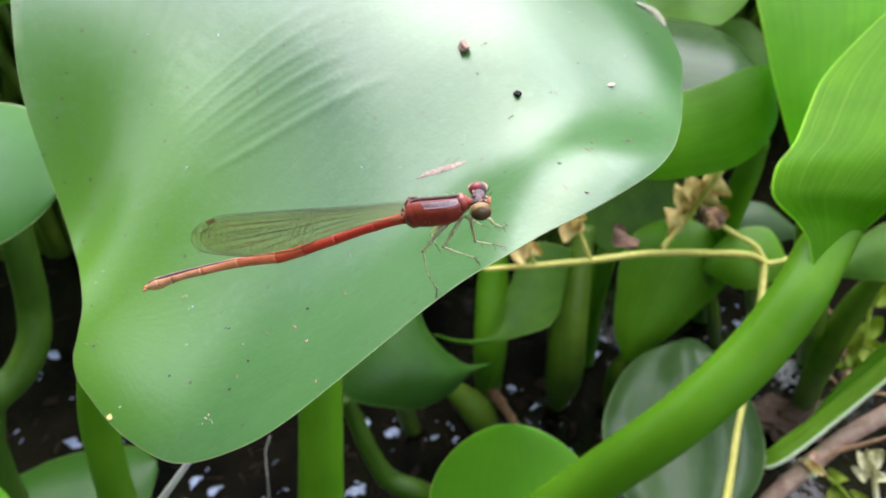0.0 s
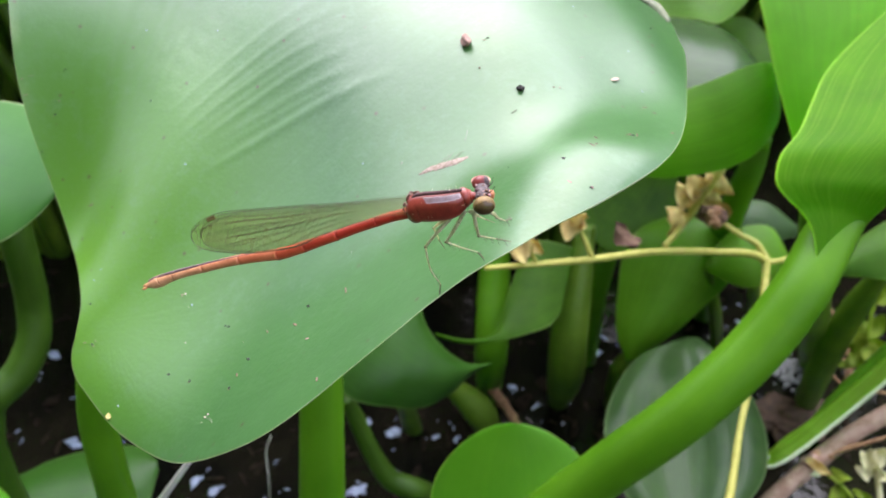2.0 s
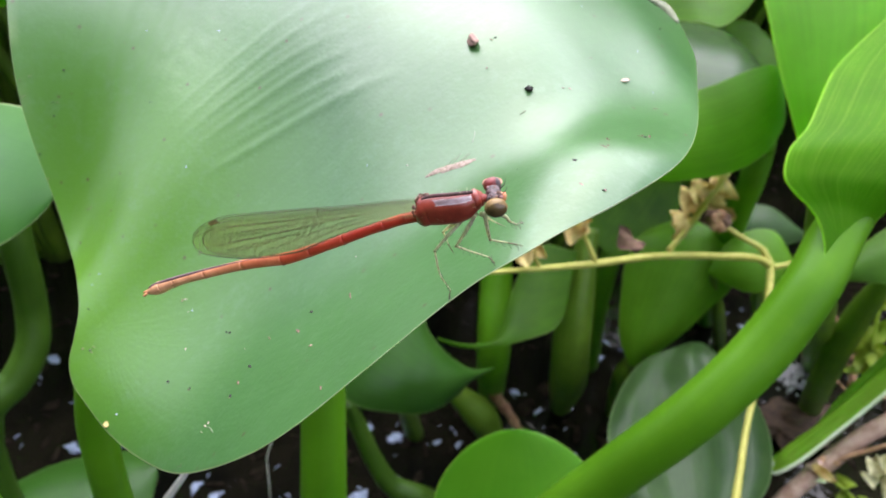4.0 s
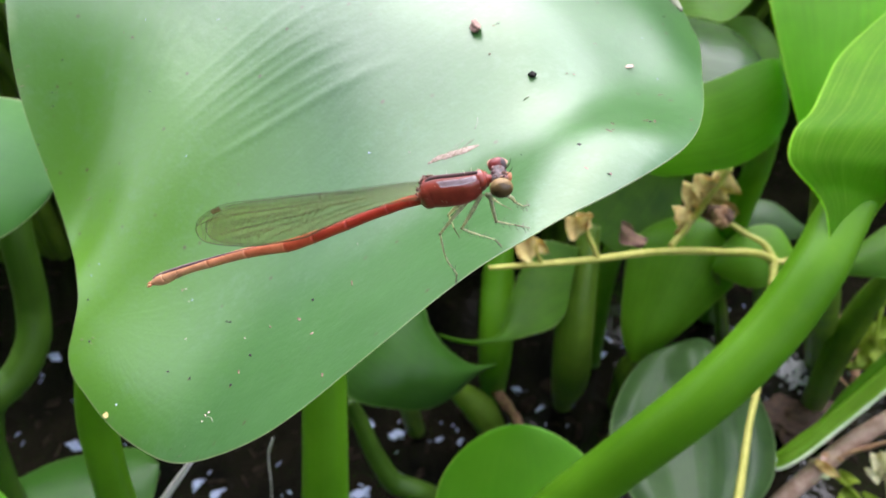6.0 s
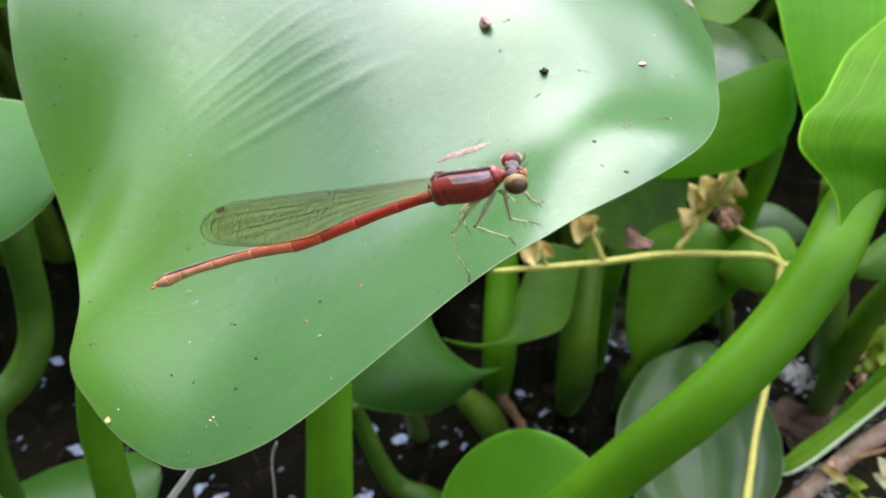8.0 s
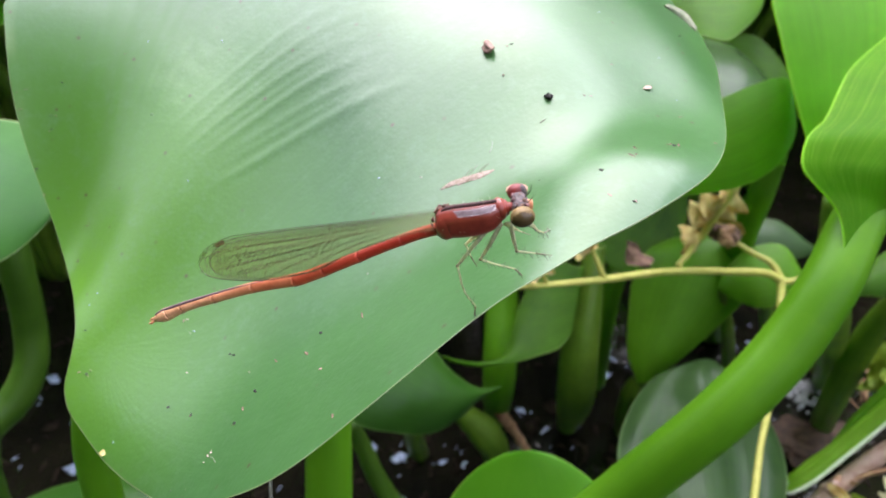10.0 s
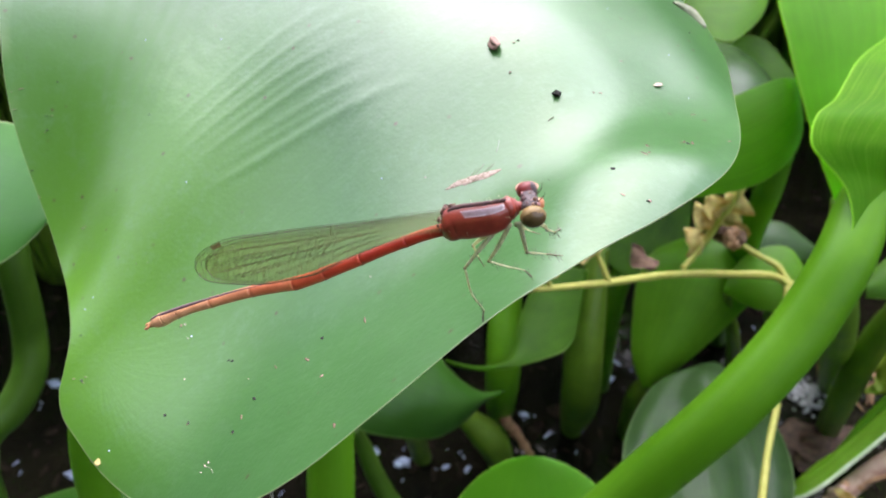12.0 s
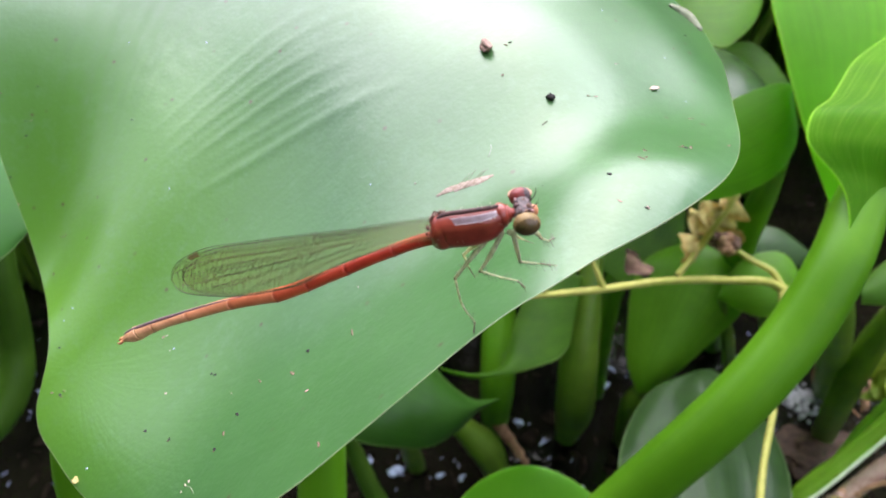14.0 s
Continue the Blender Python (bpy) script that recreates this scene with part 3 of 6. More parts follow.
# the tall stalk with a curled leaf, seen from below; it slowly lifts and tips back
curled = hyacinth("bright green curled water hyacinth leaf on a thick arching petiole",
                  [(loft([(0.1030, 0.1549, 0.3013), (0.1034, 0.1567, 0.3047), (0.1028, 0.1586, 0.3082), (0.1013, 0.1606, 0.3120), (0.0982, 0.1625, 0.3156), (0.0942, 0.1636, 0.3189), (0.0912, 0.1652, 0.3220), (0.0907, 0.1668, 0.3243), (0.0926, 0.1711, 0.3287), (0.1001, 0.1796, 0.3313), (0.1092, 0.1942, 0.3348), (0.1183, 0.2082, 0.3390), (0.1303, 0.2203, 0.3442), (0.1472, 0.2343, 0.3519), (0.1666, 0.2463, 0.3638), (0.1795, 0.2539, 0.3712)],
                         [(0.1068, 0.1567, 0.2977), (0.1117, 0.1595, 0.2974), (0.1162, 0.1628, 0.2994), (0.1193, 0.1656, 0.3043), (0.1220, 0.1677, 0.3091), (0.1242, 0.1673, 0.3137), (0.1269, 0.1669, 0.3184), (0.1325, 0.1691, 0.3215), (0.1403, 0.1730, 0.3253), (0.1497, 0.1796, 0.3296), (0.1609, 0.1905, 0.3346), (0.1733, 0.2044, 0.3405), (0.1816, 0.2183, 0.3481), (0.1874, 0.2326, 0.3564), (0.1859, 0.2442, 0.3643), (0.1805, 0.2537, 0.3709)], 0.003, cols=64, rows=80), RIBBED)],
                  [(tube([(0.1354, 0.1891, 0.3204), (0.1276, 0.1829, 0.3151), (0.1191, 0.1748, 0.3087), (0.1107, 0.1657, 0.3028), (0.1021, 0.1560, 0.2941), (0.0896, 0.1477, 0.2787), (0.0721, 0.1405, 0.2615), (0.0493, 0.1388, 0.2347), (0.0231, 0.1414, 0.1948), (-0.0014, 0.2261, 0.0000), (-0.0082, 0.2192, 0.0000)], [0.001, 0.004, 0.0066, 0.0074, 0.0077, 0.0079, 0.0079, 0.008, 0.0085, 0.009, 0.009], 110, 24), STALK)], (-0.0014, 0.2261, 0.0000))
curled_blade = next(o for o in curled.children if o.name.startswith("leaf_blade"))

# low young leaf in front of the stalk's foot
hyacinth("rounded bright green young water hyacinth leaf", [(blade((0.0246, 0.1397, 0.1836), (0.0261, 0.1789, 0.2135), (0.0571, 0.1513, 0.2002), 0.8, 0.5, 0.004, 0.003), YOUNG)],
         [(tube([(0.0248, 0.1425, 0.1842), (0.0264, 0.1486, 0.1440), (0.0357, 0.2124, 0.0000)], [0.003, 0.005, 0.006], 20, 14), STALK)], (0.0357, 0.2124, 0.0000))

# upright petiole below the broad leaf
hyacinth("upright green petiole under the broad leaf", [(blade((-0.0382, 0.1604, 0.2829), (-0.0692, 0.2515, 0.2561), (-0.0171, 0.2026, 0.2734), 0.8, 0.6, 0.003, 0.003), DEEP)],
         [(tube([(-0.0383, 0.1642, 0.2797), (-0.0388, 0.1557, 0.2588), (-0.0400, 0.1486, 0.2347), (-0.0414, 0.1428, 0.2125), (-0.0428, 0.1363, 0.1893), (-0.0428, 0.1363, 0.0000)], [0.005, 0.0069, 0.0073, 0.0077, 0.0078, 0.008], 50, 18), STALK)], (-0.0428, 0.1363, 0.0000))

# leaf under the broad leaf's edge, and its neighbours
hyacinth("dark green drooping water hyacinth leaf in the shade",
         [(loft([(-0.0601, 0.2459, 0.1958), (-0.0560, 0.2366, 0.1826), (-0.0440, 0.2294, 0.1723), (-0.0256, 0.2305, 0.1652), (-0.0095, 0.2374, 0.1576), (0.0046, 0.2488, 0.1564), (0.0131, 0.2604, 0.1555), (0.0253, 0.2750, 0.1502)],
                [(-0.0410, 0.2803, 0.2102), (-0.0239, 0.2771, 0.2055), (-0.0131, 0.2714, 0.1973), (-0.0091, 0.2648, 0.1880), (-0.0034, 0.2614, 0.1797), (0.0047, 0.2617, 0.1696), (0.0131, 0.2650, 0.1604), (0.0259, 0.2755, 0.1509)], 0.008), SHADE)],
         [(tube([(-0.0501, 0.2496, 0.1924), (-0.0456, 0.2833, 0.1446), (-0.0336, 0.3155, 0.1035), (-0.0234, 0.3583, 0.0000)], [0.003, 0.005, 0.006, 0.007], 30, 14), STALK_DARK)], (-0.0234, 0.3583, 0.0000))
hyacinth("green water hyacinth leaf with a pale lower margin among tall petioles",
         [(loft([(-0.0046, 0.2990, 0.1496), (0.0020, 0.2975, 0.1474), (0.0150, 0.2962, 0.1456), (0.0312, 0.2971, 0.1469), (0.0477, 0.3010, 0.1490), (0.0612, 0.3059, 0.1508), (0.0686, 0.3141, 0.1537)],
                [(-0.0052, 0.2999, 0.1509), (0.0010, 0.2988, 0.1493), (0.0150, 0.2991, 0.1463), (0.0290, 0.3036, 0.1475), (0.0396, 0.3305, 0.1598), (0.0563, 0.3544, 0.1765), (0.0807, 0.3524, 0.1736)], 0.002), DEEP)],
         [(tube([(0.0351, 0.3772, 0.1742), (0.0322, 0.3562, 0.1442), (0.0307, 0.3353, 0.1143), (0.0357, 0.3932, 0.0000)], [0.007, 0.0105, 0.011, 0.009], 30, 16), STALK)], (0.0357, 0.3932, 0.0000))
hyacinth("bulbous pale green petiole rising from the water", [(blade((0.0915, 0.3647, 0.1738), (0.1577, 0.4450, 0.2012), (0.1480, 0.3813, 0.1626), 0.8, 0.6, 0.004, 0.004), DEEP)],
         [(tube([(0.0887, 0.3646, 0.1824), (0.0851, 0.3524, 0.1562), (0.0812, 0.3395, 0.1203), (0.0825, 0.3392, 0.0850), (0.0910, 0.3860, 0.0000)], [0.006, 0.009, 0.0122, 0.0128, 0.008], 36, 18), STALK_DARK)], (0.0910, 0.3860, 0.0000))
hyacinth("slender petiole leaning behind the dry twig", [(blade((0.1462, 0.4529, 0.1602), (0.1347, 0.5268, 0.1961), (0.1758, 0.4698, 0.1844), 0.8, 0.6, 0.004, 0.004), FRESH)],
         [(tube([(0.1462, 0.4529, 0.1602), (0.1272, 0.4310, 0.1290), (0.1158, 0.4117, 0.1013), (0.1213, 0.4321, 0.0000)], [0.006, 0.008, 0.008, 0.008], 30, 14), STALK)], (0.1213, 0.4321, 0.0000))
hyacinth("broad upright water hyacinth leaf narrowing to its base",
         [(loft([(0.1174, 0.3269, 0.1023), (0.1112, 0.3374, 0.1173), (0.1119, 0.3520, 0.1382), (0.1156, 0.3667, 0.1592), (0.1229, 0.3741, 0.1697), (0.1390, 0.3831, 0.1739), (0.1574, 0.3895, 0.1742)],
                [(0.1247, 0.3269, 0.1023), (0.1423, 0.3332, 0.1147), (0.1649, 0.3423, 0.1331), (0.1835, 0.3520, 0.1521), (0.1884, 0.3637, 0.1636), (0.1777, 0.3772, 0.1742), (0.1611, 0.3895, 0.1742)], 0.010), MID)],
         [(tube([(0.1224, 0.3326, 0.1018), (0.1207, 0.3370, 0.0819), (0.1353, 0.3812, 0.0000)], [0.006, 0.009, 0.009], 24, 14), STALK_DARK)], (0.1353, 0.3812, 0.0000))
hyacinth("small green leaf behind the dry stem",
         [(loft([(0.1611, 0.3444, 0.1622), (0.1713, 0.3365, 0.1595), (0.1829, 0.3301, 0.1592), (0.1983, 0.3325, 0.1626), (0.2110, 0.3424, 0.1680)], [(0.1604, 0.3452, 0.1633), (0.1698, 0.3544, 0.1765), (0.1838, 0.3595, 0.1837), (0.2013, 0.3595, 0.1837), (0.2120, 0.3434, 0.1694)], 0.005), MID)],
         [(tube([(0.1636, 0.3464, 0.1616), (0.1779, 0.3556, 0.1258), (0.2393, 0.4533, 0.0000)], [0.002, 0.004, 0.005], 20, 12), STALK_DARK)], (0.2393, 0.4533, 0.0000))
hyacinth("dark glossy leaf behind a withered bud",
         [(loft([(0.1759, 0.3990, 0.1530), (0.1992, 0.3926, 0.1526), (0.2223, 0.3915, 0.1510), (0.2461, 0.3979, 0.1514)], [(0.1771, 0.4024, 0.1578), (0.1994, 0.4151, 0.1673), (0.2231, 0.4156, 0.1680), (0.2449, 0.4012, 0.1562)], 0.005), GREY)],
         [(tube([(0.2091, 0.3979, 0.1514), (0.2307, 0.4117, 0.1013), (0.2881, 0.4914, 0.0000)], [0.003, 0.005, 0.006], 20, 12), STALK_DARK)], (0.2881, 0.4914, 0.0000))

# leaves behind
hyacinth("rounded green water hyacinth leaf with a pale upper margin",
         [(loft([(0.0808, 0.3020, 0.2846), (0.0952, 0.3003, 0.2910), (0.1078, 0.2986, 0.2972), (0.1186, 0.2963, 0.3027), (0.1304, 0.2948, 0.3092), (0.1368, 0.2913, 0.3130), (0.1419, 0.2912, 0.3128)],
                [(0.0821, 0.2920, 0.2617), (0.0967, 0.2849, 0.2602), (0.1103, 0.2765, 0.2657), (0.1275, 0.2743, 0.2713), (0.1378, 0.2741, 0.2798), (0.1450, 0.2792, 0.2922), (0.1433, 0.2885, 0.3090)], 0.004), MID)],
         [(tube([(0.1459, 0.2906, 0.2771), (0.1698, 0.3420, 0.2311), (0.1752, 0.3595, 0.1980), (0.1841, 0.3821, 0.1529), (0.2384, 0.4914, 0.0000)], [0.004, 0.007, 0.008, 0.009, 0.009], 40, 14), STALK)], (0.2384, 0.4914, 0.0000))
hyacinth("tall light green water hyacinth leaf standing upright",
         [(loft([(0.1406, 0.2351, 0.2851), (0.1347, 0.2452, 0.2995), (0.1312, 0.2528, 0.3102), (0.1278, 0.2648, 0.3239), (0.1260, 0.2744, 0.3342), (0.1247, 0.2875, 0.3459), (0.1264, 0.3080, 0.3630), (0.1405, 0.3325, 0.3806)],
                [(0.1428, 0.2349, 0.2847), (0.1571, 0.2414, 0.2941), (0.1746, 0.2502, 0.3066), (0.1914, 0.2635, 0.3221), (0.2025, 0.2779, 0.3375), (0.2061, 0.2947, 0.3528), (0.1989, 0.3131, 0.3685), (0.1477, 0.3332, 0.3816)], 0.010), PALE)],
         [(tube([(0.1428, 0.2375, 0.2850), (0.1580, 0.2473, 0.2501), (0.1799, 0.2660, 0.2071), (0.3123, 0.4321, 0.0000)], [0.003, 0.006, 0.008, 0.009], 30, 14), STALK_DARK)], (0.3123, 0.4321, 0.0000))
hyacinth("shiny grey-green water hyacinth leaf facing the sky",
         [(loft([(0.1279, 0.4346, 0.2910), (0.1435, 0.4388, 0.2883), (0.1577, 0.4427, 0.2851), (0.1756, 0.4396, 0.2807), (0.1824, 0.4305, 0.2765), (0.1868, 0.4147, 0.2713), (0.1869, 0.3915, 0.2643)],
                [(0.1038, 0.3681, 0.2832), (0.1070, 0.3498, 0.2745), (0.1175, 0.3400, 0.2692), (0.1323, 0.3391, 0.2680), (0.1491, 0.3446, 0.2671), (0.1655, 0.3557, 0.2655), (0.1856, 0.3857, 0.2648)], 0.012), GREY)],
         [(tube([(0.1318, 0.3724, 0.2718), (0.1523, 0.3996, 0.2236), (0.2659, 0.6222, 0.0000)], [0.003, 0.006, 0.008], 24, 14), STALK_DARK)], (0.2659, 0.6222, 0.0000))
hyacinth("water hyacinth leaf far behind the broad leaf",
         [(loft([(0.1293, 0.4692, 0.2881), (0.1464, 0.4594, 0.2829), (0.1631, 0.4531, 0.2826), (0.1759, 0.4515, 0.2802), (0.1929, 0.4660, 0.2835), (0.2107, 0.4889, 0.2901), (0.2234, 0.5158, 0.3024)],
                [(0.1298, 0.5135, 0.2991), (0.1475, 0.5440, 0.3077), (0.1716, 0.5595, 0.3125), (0.1927, 0.5607, 0.3142), (0.2138, 0.5583, 0.3107), (0.2242, 0.5440, 0.3077), (0.2255, 0.5191, 0.3035)], 0.008), MID)],
         [(tube([(0.1641, 0.5369, 0.2976), (0.1848, 0.5582, 0.2408), (0.3180, 0.8544, -0.0000)], [0.003, 0.006, 0.008], 24, 14), STALK_DARK)], (0.3180, 0.8544, -0.0000))
hyacinth("dark water hyacinth leaf in deep shade",
         [(loft([(0.2054, 0.5207, 0.2571), (0.2179, 0.5344, 0.2592), (0.2308, 0.5344, 0.2592), (0.2392, 0.5183, 0.2536), (0.2491, 0.4964, 0.2398)], [(0.2062, 0.5193, 0.2550), (0.2138, 0.5012, 0.2466), (0.2218, 0.4832, 0.2384), (0.2340, 0.4797, 0.2334), (0.2495, 0.4955, 0.2385)], 0.004), DEEP)],
         [(tube([(0.2243, 0.5061, 0.2449), (0.2526, 0.5457, 0.1881), (0.3778, 0.7747, 0.0000)], [0.003, 0.006, 0.008], 24, 14), STALK_DARK)], (0.3778, 0.7747, 0.0000))
hyacinth("dark leaf blade in shade beside the arching stalk",
         [(loft([(0.1923, 0.2707, 0.2139), (0.2061, 0.2700, 0.2128), (0.2254, 0.2692, 0.2116), (0.2548, 0.2820, 0.2125)], [(0.1917, 0.2739, 0.2184), (0.2065, 0.2885, 0.2218), (0.2387, 0.3035, 0.2257), (0.2554, 0.2828, 0.2137)], 0.005), DEEP)],
         [(tube([(0.2175, 0.2763, 0.2132), (0.2269, 0.2978, 0.1654), (0.2381, 0.3176, 0.1064), (0.2859, 0.3812, 0.0000)], [0.004, 0.0075, 0.008, 0.008], 30, 14), STALK_DARK)], (0.2859, 0.3812, 0.0000))

# greyed leaf low over the water, and one beside it at the other side
hyacinth("large greyed water hyacinth leaf lying low, with a pale crease",
         [(loft([(0.1420, 0.3125, 0.1341), (0.1153, 0.2997, 0.1333), (0.0966, 0.2777, 0.1280), (0.0871, 0.2548, 0.1214), (0.0893, 0.2311, 0.1137), (0.0984, 0.2102, 0.1100), (0.1149, 0.1963, 0.1075)],
                [(0.1539, 0.3129, 0.1346), (0.1636, 0.2994, 0.1327), (0.1720, 0.2777, 0.1280), (0.1754, 0.2530, 0.1188), (0.1679, 0.2311, 0.1137), (0.1496, 0.2118, 0.1123), (0.1205, 0.1959, 0.1071)], 0.008, ripple=0.0022, ripples=8.0), GREY)],
         [(tube([(0.1478, 0.3128, 0.1310), (0.1589, 0.3414, 0.0882), (0.1857, 0.3932, 0.0000)], [0.003, 0.006, 0.007], 20, 14), STALK_DARK)], (0.1857, 0.3932, 0.0000))
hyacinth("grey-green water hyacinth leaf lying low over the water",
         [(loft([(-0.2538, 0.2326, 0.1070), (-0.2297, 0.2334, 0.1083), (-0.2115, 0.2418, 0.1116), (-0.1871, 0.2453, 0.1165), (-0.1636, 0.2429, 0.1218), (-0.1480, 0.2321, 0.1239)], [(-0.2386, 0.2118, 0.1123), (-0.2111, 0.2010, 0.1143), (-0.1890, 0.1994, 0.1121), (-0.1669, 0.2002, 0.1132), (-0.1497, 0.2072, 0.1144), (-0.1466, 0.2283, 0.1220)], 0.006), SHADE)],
         [(tube([(-0.2444, 0.2260, 0.1064), (-0.2841, 0.2421, 0.0684), (-0.3320, 0.2638, 0.0000)], [0.003, 0.006, 0.007], 20, 14), STALK_DARK)], (-0.3320, 0.2638, 0.0000))
hyacinth("small bright leaf tip at the water's edge",
         [(loft([(-0.1920, 0.1773, 0.1850), (-0.1829, 0.1760, 0.1832), (-0.1761, 0.1731, 0.1791), (-0.1716, 0.1695, 0.1739)], [(-0.1852, 0.1559, 0.1719), (-0.1764, 0.1552, 0.1710), (-0.1730, 0.1600, 0.1691), (-0.1711, 0.1688, 0.1729)], 0.003), FRESH)],
         [(tube([(-0.1898, 0.1695, 0.1739), (-0.2247, 0.1847, 0.1259), (-0.3132, 0.2443, 0.0000)], [0.003, 0.005, 0.006], 20, 12), STALK)], (-0.3132, 0.2443, 0.0000))

# young shoots and bent stalks by the water
hyacinth("short bent green shoot with a brown end", [], [(tube([(0.0022, 0.3256, 0.0830), (0.0118, 0.3283, 0.0694), (0.0238, 0.3290, 0.0530), (0.0314, 0.3319, 0.0310), (0.0347, 0.3421, 0.0000)], [0.005, 0.0085, 0.011, 0.0095, 0.007], 30, 16), STALK_DARK)], (0.0347, 0.3421, 0.0000))
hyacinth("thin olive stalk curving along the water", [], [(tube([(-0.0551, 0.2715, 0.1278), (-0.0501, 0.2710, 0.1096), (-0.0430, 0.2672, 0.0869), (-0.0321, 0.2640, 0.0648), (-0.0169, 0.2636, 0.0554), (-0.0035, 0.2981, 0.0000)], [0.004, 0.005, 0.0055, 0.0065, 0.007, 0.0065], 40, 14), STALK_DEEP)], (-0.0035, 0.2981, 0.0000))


# ---- plants added to close the place behind and around, mostly out of view ----
def far_plant(seed):
    rng = random.Random(seed)
    thing = root("water_hyacinth", (0, 0, 0), "dense dark green water hyacinth clump, added to screen off the sky", "plant", "clumps around")
    for k in range(7):
        a = k * 2 * math.pi / 7 + rng.uniform(-0.3, 0.3)
        h, r = rng.uniform(0.2, 0.4), rng.uniform(0.05, 0.13)
        d = Vector((math.cos(a), math.sin(a), 0))
        e = d * r + Vector((0, 0, h))
        part("petiole", tube([d * 0.01 + Vector((0, 0, -0.01)), d * r * 0.5 + Vector((0, 0, h * 0.5)), e], [0.009, 0.008, 0.004], 12, 10), STALK_DARK, thing)
        tip = e + d * rng.uniform(0.09, 0.13) + Vector((0, 0, rng.uniform(-0.02, 0.05)))
        side = e + Vector((-d.y, d.x, 0)) * rng.uniform(0.05, 0.065) + Vector((0, 0, rng.uniform(-0.02, 0.02)))
        part("leaf_blade", blade(e, tip, side, 0.75, 0.6, rng.uniform(-0.008, 0.01), rng.uniform(0.0, 0.012), rows=20, cols=14), DEEP if rng.random() < 0.7 else FRESH, thing)
    return thing


rng = random.Random(11)
clumps = [far_plant(k) for k in range(3)]
spots = [(x, y) for y in (0.66, 0.82, 1.0, 1.2, 1.45, 1.75, 2.1) for x in (-1.3, -1.0, -0.72, -0.45, -0.2, 0.05, 0.3, 0.55, 0.8, 1.1, 1.4) if y > 0.9 or x < 0.2]
spots += [(sx * x, y) for sx in (-1, 1) for x in (0.62, 0.9, 1.2) for y in (-0.3, 0.0, 0.25, 0.5, 0.75)] + [(x, y) for x in (-0.5, -0.2, 0.1, 0.4) for y in (-0.45, -0.75)]
for k, (x, y) in enumerate(spots):
    m = pose(x + rng.uniform(-0.08, 0.08), y + rng.uniform(-0.07, 0.07), 0, 0, 0, rng.uniform(0, 360))
    if k < 3:
        clumps[k].matrix_basis = m
    else:
        copy_thing(clumps[k % 3], m)

# taller added clumps, hidden or barely seen, that keep sky reflections off the water
for k, (x, y) in enumerate([(x, y) for y in (0.6, 0.7, 0.8) for x in (-0.55, -0.42, -0.29, -0.16, -0.03, 0.1)]):
    tall = copy_thing(clumps[k % 3], pose(x + rng.uniform(-0.04, 0.04), y, 0, 0, 0, rng.uniform(0, 360)))
    tall.scale = (1.0, 1.0, 1.45)
for k, (x, y) in enumerate([(x, y) for y in (1.0, 1.12) for x in (0.3, 0.42, 0.54, 0.66, 0.78, 0.9)]):
    tall = copy_thing(clumps[k % 3], pose(x + rng.uniform(-0.04, 0.04), y, 0, 0, 0, rng.uniform(0, 360)))
    tall.scale = (1.0, 1.0, 1.7)

# unseen plain dark green wall added to block the sky; taller ahead, tallest behind the camera's shoulder
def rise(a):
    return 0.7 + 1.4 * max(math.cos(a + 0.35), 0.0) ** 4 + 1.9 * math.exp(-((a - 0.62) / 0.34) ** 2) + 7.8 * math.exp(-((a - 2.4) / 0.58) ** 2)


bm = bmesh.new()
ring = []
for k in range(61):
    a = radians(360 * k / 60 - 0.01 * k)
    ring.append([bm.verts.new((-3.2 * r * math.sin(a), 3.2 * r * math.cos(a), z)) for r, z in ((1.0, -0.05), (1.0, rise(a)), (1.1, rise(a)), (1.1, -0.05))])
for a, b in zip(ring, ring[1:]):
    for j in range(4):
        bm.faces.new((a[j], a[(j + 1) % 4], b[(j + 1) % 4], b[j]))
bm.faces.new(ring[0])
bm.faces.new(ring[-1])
tagged(mesh_object("backdrop", bm, SKY_BLOCK), "plain dark green wall, unseen, added to block sky light", "bank", kind="structure")


